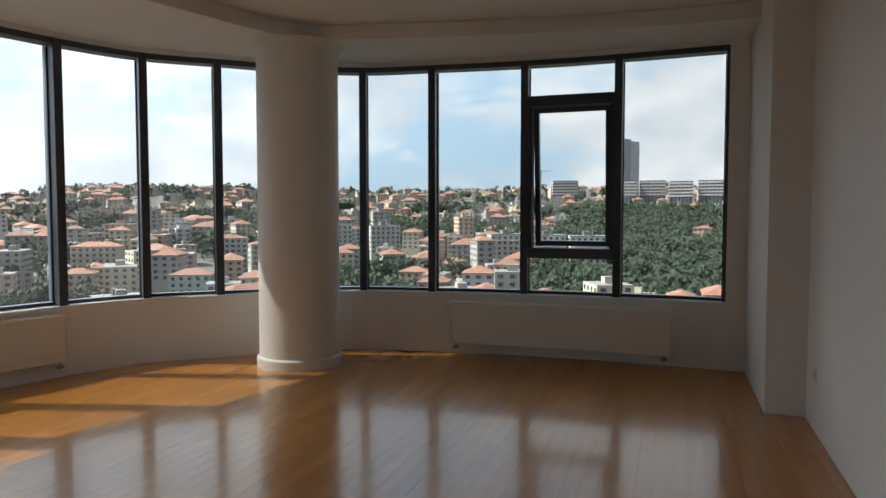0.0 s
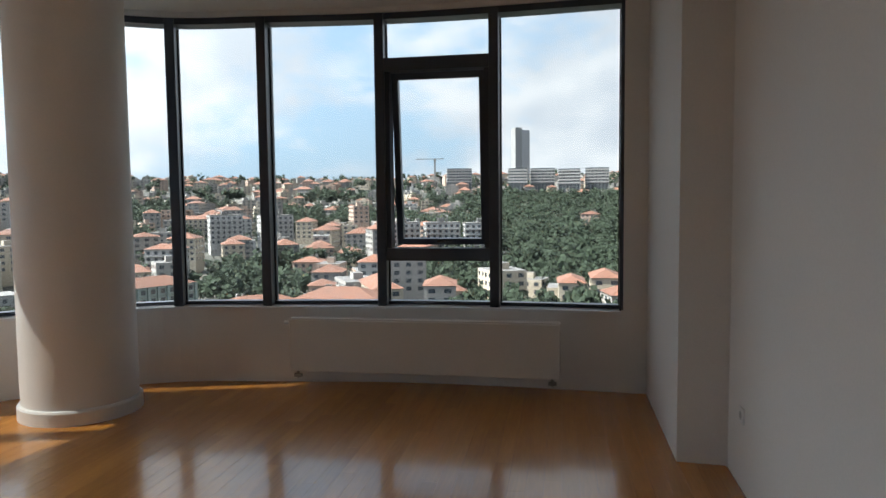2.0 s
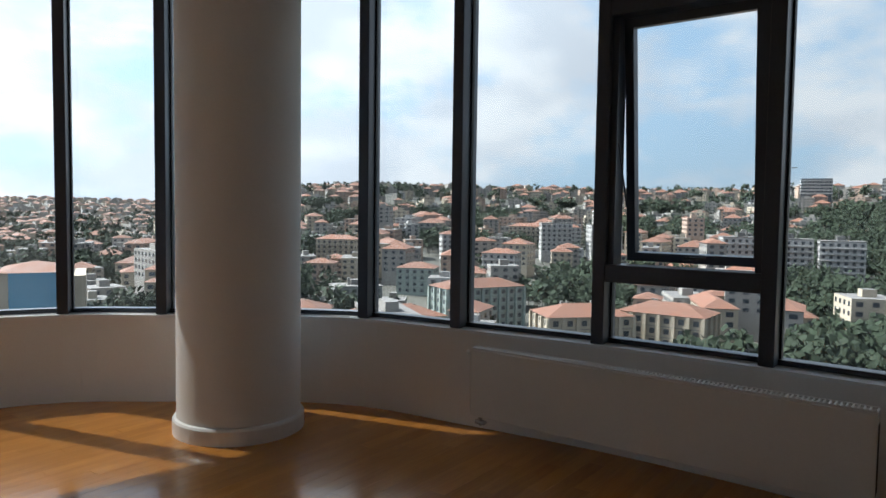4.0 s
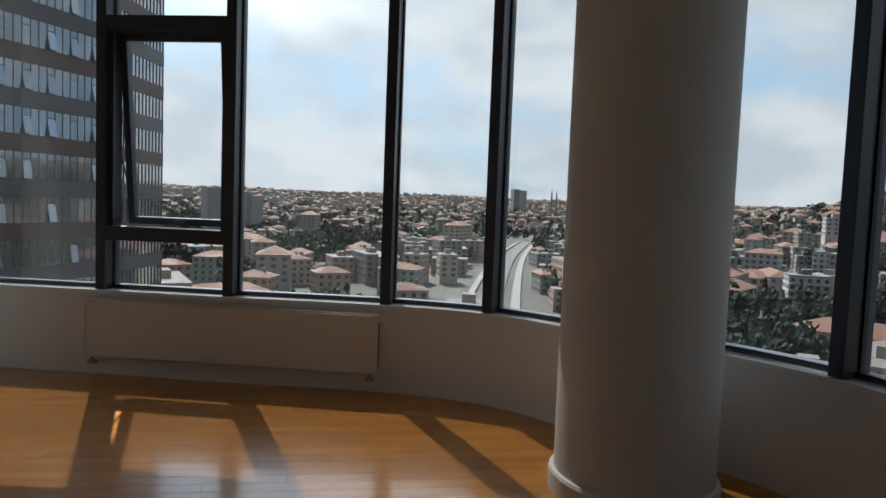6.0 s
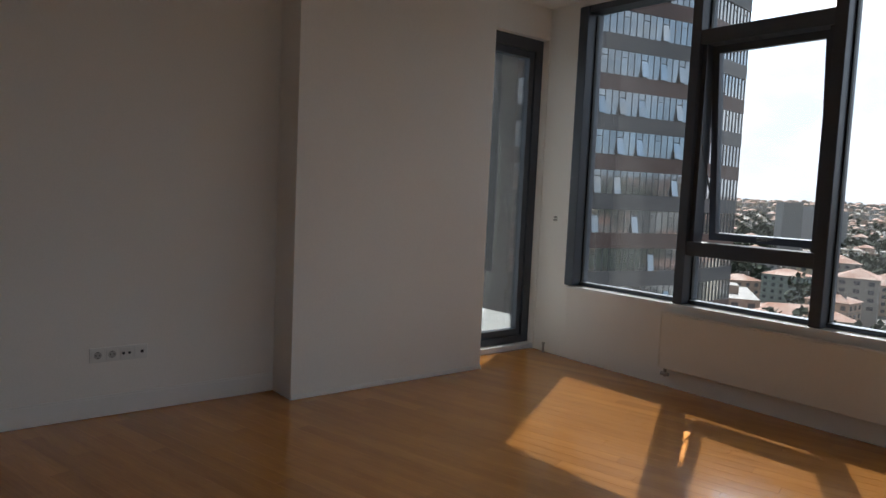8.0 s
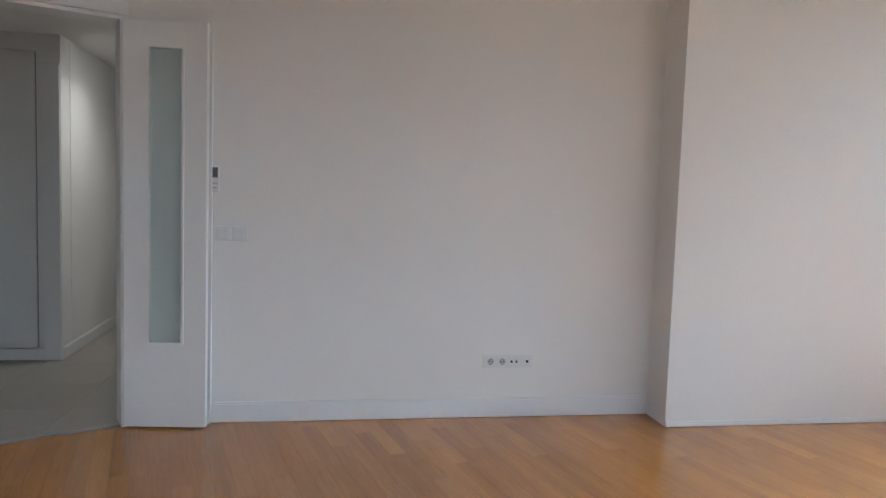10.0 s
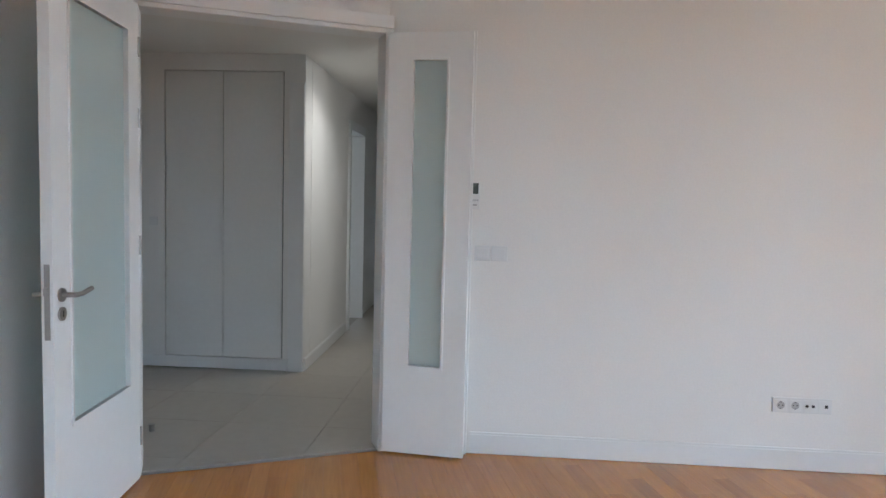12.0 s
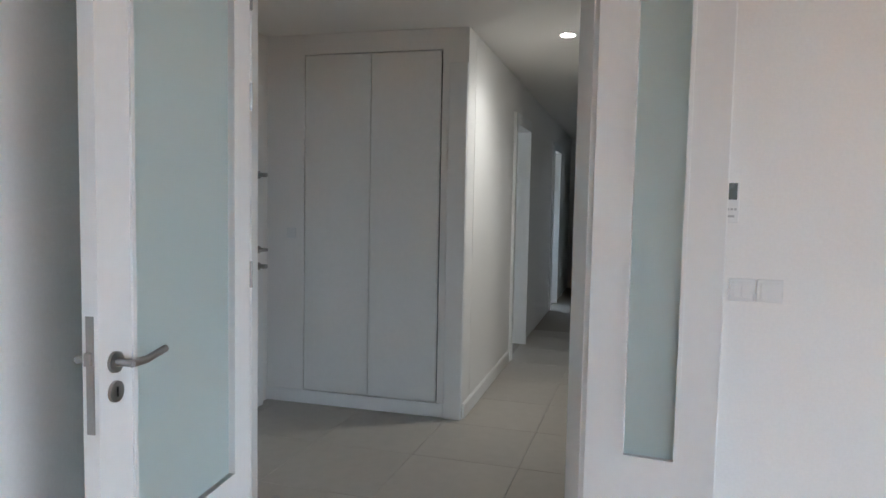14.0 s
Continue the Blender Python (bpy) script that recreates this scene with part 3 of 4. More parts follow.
# casing of the doorway
dc = empty("doorway_casing", Matrix(), "white lacquered casing round the double doorway", "door frame", kind="structure")
m, L = along(J2, J1)
for a, b in (((-0.02, -0.010, 0.0), (0.022, 0.15, 2.30)), ((L - 0.022, -0.010, 0.0), (L + 0.02, 0.15, 2.30)), ((0.022, -0.010, 2.278), (L - 0.022, 0.15, 2.30))):
    boxpart("jamb", a, b, GLOSSW, dc, 0.003, m=m)
boxpart("architrave", (-0.06, -0.018, 2.302), (L + 0.02, -0.011, 2.37), GLOSSW, dc, 0.002, m=m)
boxpart("architrave", (-3.30, -0.245, 0.0), (-3.268, -0.222, 2.30), GLOSSW, dc, 0.002)

# ---- hall ----
HC = (-4.88, -1.60)
slab("floor_hall", [(-3.31, -0.70), (-2.79, -1.86), (-2.6, -3.3), (-5.2, -3.3), (-12.4, -3.2), (-12.4, 0.6), (-3.35, 0.6)], -0.25, -0.008, GROUT, "pale beige stone tile floor of the hall", "floor")
slab("ceiling_hall", [(-3.40, -0.70), (-2.90, -1.80), (-2.6, -3.4), (-12.6, -3.4), (-12.6, 0.2), (-3.40, 0.2)], 2.50, 2.60, CEIL, "plain white hall ceiling", "ceiling")
wall("wall_hall_corner", (-4.85, -3.2), (-4.88, -1.60), -0.2, 2.55, 0.20, "white wall around the built-in hall cupboard", openings=((0.47, 1.43, 0.09, 2.37),), hi=0.0)
wall("wall_corridor_south", (-4.89, -1.60), (-12.3, -1.76), -0.2, 2.55, 0.12, "white corridor wall with doorways", openings=((1.72, 2.54, -0.25, 2.13), (4.75, 5.50, -0.25, 2.13)), lo=-0.2)
wall("wall_corridor_end", (-12.3, -3.2), (-12.3, 0.5), -0.2, 2.55, 0.15, "white wall at the end of the corridor")
wall("wall_corridor_north", (-12.3, -0.55), (-3.52, -0.55), -0.2, 2.55, 0.12, "white corridor wall")
wall("wall_hall_south", (-2.6, -3.01), (-4.9, -3.01), -0.2, 2.55, 0.15, "white hall wall with the entrance door")
wall("wall_hall_east", (-2.70, -2.30), (-2.70, -3.2), -0.2, 2.55, 0.15, "white hall wall beside the doorway")
# out of view; its openings are added to let daylight reach the corridor
wall("wall_room_south", (-6.3, -3.1), (-12.3, -3.1), -0.2, 2.55, 0.15, "unseen pale wall of the side rooms with openings added for daylight", openings=((1.1, 1.6, 1.3, 2.1), (3.4, 4.9, 0.9, 2.1)))
skirting((-4.855, -3.1), (-4.88, -1.60), 0.08)
skirting((-4.89, -1.60), (-6.60, -1.637), 0.09)


def cupboard():
    m, _ = along((-4.859, -2.73), (-4.877, -1.77))
    e = empty("hall_cupboard", m, "tall white built-in hall cupboard with two doors", "cupboard")
    boxpart("body", (0.004, 0.03, 0.094), (0.956, 0.19, 2.366), DARKIN, e)
    for x0, x1 in ((0.008, 0.476), (0.481, 0.952)):
        d = boxpart("door", (x0, -0.006, 0.098), (x1, 0.014, 2.362), WARD, e, 0.002)
    boxpart("grip", (0.456, -0.011, 0.10), (0.476, -0.007, 1.20), WARD, d, 0.001)
    boxpart("grip", (0.481, -0.011, 0.10), (0.490, -0.007, 1.20), WARD, d, 0.001)


cupboard()
boxpart_trim = boxpart("trim", (-4.873, -1.72, 0.0), (-4.852, -1.60, 2.28), GLOSSW, None, 0.003)
tagged(boxpart_trim, "white corner board beside the hall cupboard", "trim", kind="structure")


def corridor_door(x, w, label, ajar):
    e = empty("door_frame", pose(x, -1.60 - (x + 4.89) * -0.0216, 0), label, "door frame")
    for a, b in (((-0.07, -0.13, 0), (0.0, 0.025, 2.13)), ((-w, -0.13, 0), (-w + 0.03, 0.025, 2.13)), ((-w, -0.13, 2.10), (0.0, 0.025, 2.20))):
        boxpart("casing", a, b, GLOSSW, e, 0.003)
    lf = boxpart("leaf", (-0.08, -0.90, 0.01), (-0.04, -0.14, 2.09), GLOSSW, e, 0.003)
    bm = bmesh.new()
    tube(bm, (-0.08, -0.82, 1.04), (-0.13, -0.82, 1.04), 0.01)
    tube(bm, (-0.13, -0.82, 1.04), (-0.13, -0.70, 1.04), 0.01)
    part("handle", bm, STEEL, lf)


corridor_door(-6.61, 0.81, "white corridor door standing open in its casing", 1)
corridor_door(-9.64, 0.74, "white corridor door standing open in its casing", 1)
end_door = empty("door", pose(-11.3, -1.42, 0, 0, 0, 20), "white corridor door standing ajar at the far end", "door")
lf = boxpart("leaf", (0, 0, 0.01), (0.04, 0.8, 2.1), GLOSSW, end_door, 0.003)
boxpart("pane", (0.041, 0.12, 0.9), (0.046, 0.2, 1.9), DARKIN, lf)

ent = empty("entrance_door", pose(-4.70, -2.99, 0), "white entrance door with steel lever and knobs", "door")
lf = boxpart("leaf", (0.0, -0.01, 0.01), (0.95, 0.045, 2.15), GLOSSW, ent, 0.004)
for z, r in ((1.07, 0.011), (0.96, 0.015), (1.56, 0.014)):
    bm = bmesh.new()
    tube(bm, (0.07, 0.0455, z), (0.07, 0.055, z), 0.025, 20)
    tube(bm, (0.07, 0.055, z), (0.07, 0.11, z), r, 14)
    if r < 0.012:
        tube(bm, (0.06, 0.105, z), (0.19, 0.105, z), 0.011, 14)
    part("handle" if r < 0.012 else "knob", bm, STEEL, lf)

# hall switch, door stop, downlight
hs = boxpart("frame", (-4.8645, -2.86, 1.14), (-4.856, -2.79, 1.21), PLASTIC, None, 0.002)
hs.name = "light_switch"
tagged(hs, "white light switch beside the hall cupboard", "switch")
bm = bmesh.new()
tube(bm, (-3.38, -2.08, -0.003), (-3.38, -2.08, 0.035), 0.016, 18)
tube(bm, (-3.38, -2.08, 0.035), (-3.38, -2.08, 0.042), 0.019, 18)
tagged(part("door_stop", bm, STEEL), "small round steel door stop on the hall floor", "door stop")


def downlight(x, y):
    e = empty("downlight", pose(x, y, 2.50), "small round recessed ceiling downlight, lit", "lamp", "hall downlights")
    bm = bmesh.new()
    tube(bm, (0, 0, -0.008), (0, 0, -0.001), 0.052, 28)
    part("rim", bm, PLASTIC, e)
    bm = bmesh.new()
    tube(bm, (0, 0, -0.0105), (0, 0, -0.0085), 0.042, 28)
    part("lens", bm, LAMP, e, "glowing lens")
    li = new("bulb", bpy.data.lights.new("bulb", "SPOT"))
    li.data.energy, li.data.spot_size, li.data.color, li.data.shadow_soft_size = 3.2, radians(150), (1, 0.92, 0.8), 0.06
    li.data.spot_blend = 1.0
    li.location = (0, 0, -0.02)
    li.parent = e


downlight(-5.19, -1.03)


# ---- the city outside ----
rng = random.Random(7)
SEC = mat("facade_plaster", (0.215, 0.205, 0.190), 0.85, grain=1.5, vary=0.12, stain=0.1, rnd=0.8)
WHITEF = mat("white_facade", (0.310, 0.306, 0.298), 0.8, grain=1.2, vary=0.10, stain=0.15)
CREAMF = mat("cream_facade", (0.322, 0.279, 0.217), 0.8, grain=1.2, vary=0.10, stain=0.15)
GREENF = mat("pale_green_facade", (0.223, 0.267, 0.248), 0.8, grain=1.2, vary=0.10, stain=0.15)
PINKF = mat("salmon_facade", (0.310, 0.223, 0.174), 0.8, grain=1.2, vary=0.10, stain=0.15)
GREYF = mat("grey_facade", (0.186, 0.192, 0.192), 0.8, grain=1.2, vary=0.10, stain=0.15)
BLUEF = mat("blue_cladding", (0.03, 0.20, 0.34), 0.5, grain=2, vary=0.08, stain=0.2)
ROOFR = mat("clay_tile_roof", (0.130, 0.056, 0.034), 0.85, grain=2.5, vary=0.25, stain=0.2, rnd=0.5)
ROOFG = mat("flat_roof_felt", (0.105, 0.102, 0.10), 0.9, grain=1.5, vary=0.2, stain=0.2, rnd=0.6)
WIN = mat("far_window_glass", (0.045, 0.055, 0.065), 0.18, vary=0.2, grain=0.8)
GROUND = mat("city_ground", (0.044, 0.044, 0.036), 0.95, grain=0.12, vary=0.4, stain=0.02)
ASPH = mat("asphalt", (0.080, 0.080, 0.080), 0.9, grain=0.8, vary=0.15)
CONC = mat("pale_concrete", (0.150, 0.147, 0.138), 0.85, grain=0.5, vary=0.15)
LEAF = mat("tree_leaves", (0.024, 0.035, 0.022), 0.95, spec=0.15, grain=0.6, vary=0.25, stain=0.05, rnd=0.8)
BARK = mat("bark", (0.09, 0.07, 0.05), 0.9)


def sm(a, b, x):
    t = min(1, max(0, (x - a) / (b - a)))
    return t * t * (3 - 2 * t)


def gz(x, y):
    """Height of the ground: a valley floor with a hill across one half of the horizon."""
    r, az = math.hypot(x, y), math.degrees(math.atan2(y, x))
    k = 1 - sm(58, 80, az)
    hill = k * (72 * sm(220, 1150, r)) + (1 - k) * (82 * sm(1200, 4200, r))
    return -42 + hill + (4 * math.sin(x * 0.006 + 1) * math.sin(y * 0.005)) * sm(200, 600, r)


bm = bmesh.new()
RS = [0, 30, 60, 100, 150, 200, 260, 330, 420, 520, 640, 780, 950, 1150, 1400, 1800, 2300, 3000, 3800, 4600]
prev = None
for r in RS:
    ring = [bm.verts.new((r * math.cos(a * math.tau / 120), r * math.sin(a * math.tau / 120), gz(r * math.cos(a * math.tau / 120), r * math.sin(a * math.tau / 120)))) for a in range(120)] if r else [bm.verts.new((0, 0, -42))]
    if prev:
        for k in range(120):
            if len(prev) == 1:
                bm.faces.new((prev[0], ring[k], ring[(k + 1) % 120]))
            else:
                bm.faces.new((prev[k], ring[k], ring[(k + 1) % 120], prev[(k + 1) % 120]))
    prev = ring
tagged(part("ground", bm, GROUND), "valley ground of the city far below", "ground", kind="structure")


def strip(name, pts, w, lift, material, label, cat):
    bm = bmesh.new()
    rows = []
    for i, p in enumerate(pts):
        a, b = Vector(pts[max(0, i - 1)]), Vector(pts[min(len(pts) - 1, i + 1)])
        d = (b - a).normalized()
        n2 = Vector((-d.y, d.x)) * w / 2
        z = gz(*p) + lift
        rows.append([bm.verts.new((p[0] + n2.x, p[1] + n2.y, z)), bm.verts.new((p[0] - n2.x, p[1] - n2.y, z)), bm.verts.new((p[0] - n2.x, p[1] - n2.y, z - lift - 1)), bm.verts.new((p[0] + n2.x, p[1] + n2.y, z - lift - 1))])
    for r, s in zip(rows, rows[1:]):
        for k in range(4):
            bm.faces.new((r[k], r[(k + 1) % 4], s[(k + 1) % 4], s[k]))
    return tagged(part(name, bm, material), label, cat, kind="structure")


def bend(o):
    return [(o - 8 + 0.00006 * (y - 200) ** 2, y) for y in range(190, 900, 30)]


strip("road", bend(0), 10, 0.8, ASPH, "grey dual carriageway running away through the city", "road")
strip("road_verge", bend(11), 4, 1.2, CONC, "pale concrete embankment beside the carriageway", "road")
strip("road_side", bend(-10), 3, 1.1, CONC, "pale side road along the carriageway", "road")


def hip(bm, w, d, z, h, over=0.6):
    a, b = w / 2 + over, d / 2 + over
    v = [bm.verts.new(c) for c in ((-a, -b, z), (a, -b, z), (a, b, z), (-a, b, z))]
    t = max(0.5, a - b) if a > b else 0.5
    u = [bm.verts.new((-t, 0, z + h)), bm.verts.new((t, 0, z + h))]
    bm.faces.new((v[0], v[1], u[1], u[0]))
    bm.faces.new((v[1], v[2], u[1]))
    bm.faces.new((v[2], v[3], u[0], u[1]))
    bm.faces.new((v[3], v[0], u[0]))
    bm.faces.new(v[::-1])


def apartment(w, d, floors, wallm, roof, label, cols, balcony=False, pilasters=False):
    """An apartment house at the origin, built once: walls, floor bands, each window, roof."""
    e = empty("apartment_building", Matrix(), label, "building", "apartment houses of the city")
    h = floors * 3.0 + 0.8
    bm = bmesh.new()
    box(bm, (-w / 2, -d / 2, -8), (w / 2, d / 2, h))
    part("wall", bm, wallm, e)
    wm = bmesh.new()
    box(wm, (-0.75, -0.06, 0), (0.75, 0.06, 1.5))
    me = bpy.data.meshes.new("window")
    wm.to_mesh(me)
    wm.free()
    me.materials.append(WIN)
    sides = ((0, -d / 2 - 0.02, w, 0), (-w / 2 - 0.02, 0, d, 90), (w / 2 + 0.02, 0, d, 90))
    for cx, cy, L, turn in sides:
        n = cols if L == w else max(2, int(cols * d / w))
        for f in range(max(0, floors - 6), floors):
            for k in range(n):
                o = (k + 0.5) / n * L - L / 2
                ob = new("window", me)
                ob.parent = e
                ob.matrix_local = pose(cx + (o if turn == 0 else 0), cy + (o if turn else 0), f * 3.0 + 1.3, 0, 0, turn)
    bm = bmesh.new()
    for f in range(1, floors):
        box(bm, (-w / 2 - 0.15, -d / 2 - (1.1 if balcony else 0.15), f * 3.0 + 0.3), (w / 2 + 0.15, d / 2 + 0.15, f * 3.0 + 0.5))
    part("floor_band", bm, CONC if wallm is not WHITEF else WHITEF, e)
    if pilasters:
        bm = bmesh.new()
        for k in range(cols + 1):
            x = -w / 2 + k * w / cols
            box(bm, (x - 0.45, -d / 2 - 0.8, -8), (x + 0.45, -d / 2 + 0.1, h - 0.3))
        for k in range(int(cols * d / w) + 1):
            y = -d / 2 + k * d / int(cols * d / w)
            for sx in (-1, 1):
                box(bm, (sx * (w / 2 + 0.3) - 0.4, y - 0.45, -8), (sx * (w / 2 + 0.3) + 0.4, y + 0.45, h - 0.3))
        part("pilasters", bm, wallm, e)
    bm = bmesh.new()
    if roof == "hip":
        hip(bm, w, d, h, min(w, d) * 0.20)
    else:
        box(bm, (-w / 2 - 0.2, -d / 2 - 0.2, h), (w / 2 + 0.2, d / 2 + 0.2, h + 0.35))
        box(bm, (-2.2, -2, h + 0.35), (1.5, 2, h + 2.6))
    rf = part("roof", bm, ROOFR if roof == "hip" else ROOFG, e)
    bm = bmesh.new()
    for k in range(3):
        x, y = rng.uniform(-w * 0.25, w * 0.25), rng.uniform(-d * 0.1, d * 0.2)
        box(bm, (x, y, h + 0.3), (x + 0.8, y + 0.8, h + 3.2))
    part("chimney", bm, CONC, rf)
    return e


kinds = [apartment(24, 13, 5, CREAMF, "hip", "five-storey cream apartment house with a red tiled roof", 7, True),
         apartment(16, 12, 5, WHITEF, "flat", "white apartment house with a flat roof", 5, True),
         apartment(18, 13, 4, GREENF, "hip", "pale green apartment house with a red tiled roof", 5),
         apartment(14, 11, 4, PINKF, "hip", "salmon apartment house with a red tiled roof", 4),
         apartment(20, 14, 3, GREYF, "flat", "low grey commercial building with a flat roof", 6),
         apartment(17, 12, 6, WHITEF, "hip", "six-storey white apartment house with a red tiled roof", 5, True),
         apartment(32, 14, 5, GREENF, "hip", "long pale green institute building with pilasters and a red roof", 9, pilasters=True),
         apartment(20, 12, 8, WHITEF, "flat", "tall white apartment slab with balconies and a flat roof", 6, True),
         apartment(32, 17, 3, CREAMF, "hip", "low wide building under a broad red tiled roof", 8),
         apartment(24, 14, 5, CREAMF, "hip", "cream office block with deep window bays and a red roof", 6, pilasters=True)]
spots = []
# azimuth, distance, kind, turn
near = [(39.3, 192, 9, 62), (32.5, 204, 9, 14), (48, 252, 6, 78), (64.2, 236, 8, 50), (55.3, 220, 8, 78), (61, 345, 3, 45), (58.2, 292, 4, 70), (53, 330, 2, 40), (46, 345, 5, 30),
        (37.7, 452, 7, 55), (41.6, 455, 7, 50), (27.4, 398, 7, 40), (24.0, 396, 7, 32), (20.7, 392, 7, 28), (59.6, 420, 0, 40), (67.5, 330, 1, 80), (70.5, 400, 5, 60), (66, 430, 1, 50), (50, 430, 5, 60), (44, 520, 0, 30), (35, 330, 3, 20),
        (110.8, 270, 3, 90), (104.8, 288, 3, 120), (102.6, 405, 3, 100), (117.3, 315, 3, 140), (99, 310, 2, 80), (107.8, 345, 3, 125), (114, 355, 2, 95), (113.2, 245, 8, 130), (98.5, 240, 3, 110), (95, 400, 4, 90), (106, 480, 4, 100), (86, 380, 4, 85), (100, 560, 4, 95),
        (11.7, 560, 3, 5)]
for i, (az, r, k, turn) in enumerate(near):
    x, y = r * math.cos(radians(az)), r * math.sin(radians(az))
    m = pose(x, y, gz(x, y), 0, 0, turn - 90)
    spots.append((x, y, 19))
    if all(n[2] != k for n in near[:i]):
        kinds[k].matrix_world = m
    else:
        copy_thing(kinds[k], m)

# blue-clad hall
x, y = 205 * math.cos(radians(82.5)), 205 * math.sin(radians(82.5))
bl = empty("blue_building", pose(x, y, gz(x, y), 0, 0, -12), "bright blue clad end wall of a red-roofed hall", "building")
boxpart("wall", (-3.5, 0, -6), (10, 26, 26), BLUEF, bl)
bm = bmesh.new()
box(bm, (10.1, 0.5, -6), (14, 25, 25))
box(bm, (-6.5, 0.5, -6), (-3.6, 25, 26))
part("side_wall", bm, CREAMF, bl)
bm = bmesh.new()
hip(bm, 16, 25, 26.1, 2.2)
bmesh.ops.translate(bm, verts=bm.verts, vec=(2, 13, 0))
part("roof", bm, ROOFR, bl)
spots.append((x, y + 12, 24))


def raw(name, verts, faces, mats, midx, label, cat, kind="stuff"):
    me = bpy.data.meshes.new(name)
    me.from_pydata(verts, [], faces)
    for q in mats:
        me.materials.append(q)
    me.polygons.foreach_set("material_index", midx)
    me.update()
    return tagged(new(name, me), label, cat, kind=kind)


# the far houses, streets of them
V, F, MI = [], [], []
FARM = [SEC, ROOFR, ROOFG, WIN, WHITEF, CREAMF, PINKF]


def quad(pts, mi):
    b = len(V)
    V.extend(pts)
    F.append(tuple(range(b, b + len(pts))))
    MI.append(mi)


def far_house(x, y, w, d, h, turn, wallmi, red, windows):
    z = gz(x, y)
    c, s = math.cos(turn), math.sin(turn)

    def at(px, py, pz):
        return (x + px * c - py * s, y + px * s + py * c, z + pz)
    a, b = w / 2, d / 2
    cor = [(-a, -b), (a, -b), (a, b), (-a, b)]
    for k in range(4):
        p, q = cor[k], cor[(k + 1) % 4]
        quad([at(*p, -8), at(*q, -8), at(*q, h), at(*p, h)], wallmi)
        if windows:
            n = max(2, int(math.hypot(q[0] - p[0], q[1] - p[1]) / 3.6))
            nx, ny = (q[1] - p[1]), -(q[0] - p[0])
            ln = math.hypot(nx, ny)
            nx, ny = nx / ln * 0.06, ny / ln * 0.06
            for f in range(max(0, int(h / 3) - 4), int(h / 3)):
                for j in range(n):
                    t0, t1 = (j + 0.28) / n, (j + 0.72) / n
                    A = (p[0] + (q[0] - p[0]) * t0 + nx, p[1] + (q[1] - p[1]) * t0 + ny)
                    B = (p[0] + (q[0] - p[0]) * t1 + nx, p[1] + (q[1] - p[1]) * t1 + ny)
                    z0 = f * 3 + 1.0
                    quad([at(*A, z0), at(*B, z0), at(*B, z0 + 1.5), at(*A, z0 + 1.5)], 3)
    if red:
        o, hh, t = 0.5, min(w, d) * 0.24, max(0.4, a - b)
        e = [(-a - o, -b - o), (a + o, -b - o), (a + o, b + o), (-a - o, b + o)]
        L, R = (-t, 0), (t, 0)
        quad([at(*e[0], h), at(*e[1], h), at(*R, h + hh), at(*L, h + hh)], 1)
        quad([at(*e[1], h), at(*e[2], h), at(*R, h + hh)], 1)
        quad([at(*e[2], h), at(*e[3], h), at(*L, h + hh), at(*R, h + hh)], 1)
        quad([at(*e[3], h), at(*e[0], h), at(*L, h + hh)], 1)
    else:
        quad([at(*p, h) for p in cor], 2)
        u = [(-a * 0.3, -b * 0.3), (a * 0.2, -b * 0.3), (a * 0.2, b * 0.3), (-a * 0.3, b * 0.3)]
        for k in range(4):
            quad([at(*u[k], h), at(*u[(k + 1) % 4], h), at(*u[(k + 1) % 4], h + 2.4), at(*u[k], h + 2.4)], wallmi)
        quad([at(*p, h + 2.4) for p in u], 2)


def wooded(x, y):
    az, r = math.degrees(math.atan2(y, x)), math.hypot(x, y)
    if -12 < az < 29 - 0.010 * r and 270 < r < 760:
        return True
    return noise.noise((x * 0.011, y * 0.011, 3.0)) > (0.12 if az < 75 else 0.05) and r < 2200


cells = {}
r = 175.0
trees = []
while r < 3600:
    gap = 17 + r * 0.011
    az = -30.0
    while az < 172:
        az += math.degrees(gap / r) * rng.uniform(0.75, 1.3)
        rr = r + rng.uniform(-0.4, 0.4) * gap
        x, y = rr * math.cos(radians(az)), rr * math.sin(radians(az))
        if any(math.hypot(x - sx, y - sy) < sr + 10 for sx, sy, sr in spots):
            continue
        if 180 < y < 900 and abs(x - (-8 + 0.00006 * (y - 200) ** 2)) < 22:
            continue
        if 108 < az and rr < 150:
            continue
        if wooded(x, y):
            trees.append((x, y, rng.uniform(11, 19)))
            if rr < 800:
                for k in range(7):
                    trees.append((x + rng.uniform(-11, 11), y + rng.uniform(-11, 11), rng.uniform(9, 17)))
            continue
        if rng.random() < (0.8 if az < 75 else 0.95) and rr < 1600:
            trees.append((x + rng.uniform(-6, 6), y + rng.uniform(-6, 6), rng.uniform(9, 15)))
        sc = 1 + rr * 0.00018
        fl = rng.choice((3, 4, 4, 5, 5, 6) if rr < 600 else (2, 3, 3, 4)) if rng.random() > 0.03 or rr > 700 else rng.randint(7, 9)
        far_house(x, y, rng.choice((9, 12, 14, 18, 27)) * rng.uniform(0.85, 1.15) * sc, rng.uniform(8, 14) * sc, fl * 3 + 0.5, rng.uniform(-0.35, 0.35) + radians(az), rng.choice((0, 0, 0, 0, 4, 5, 5, 6)), rng.random() < (0.5 if az < 75 else 0.42), rr < 1000)
    r += gap * 1.05
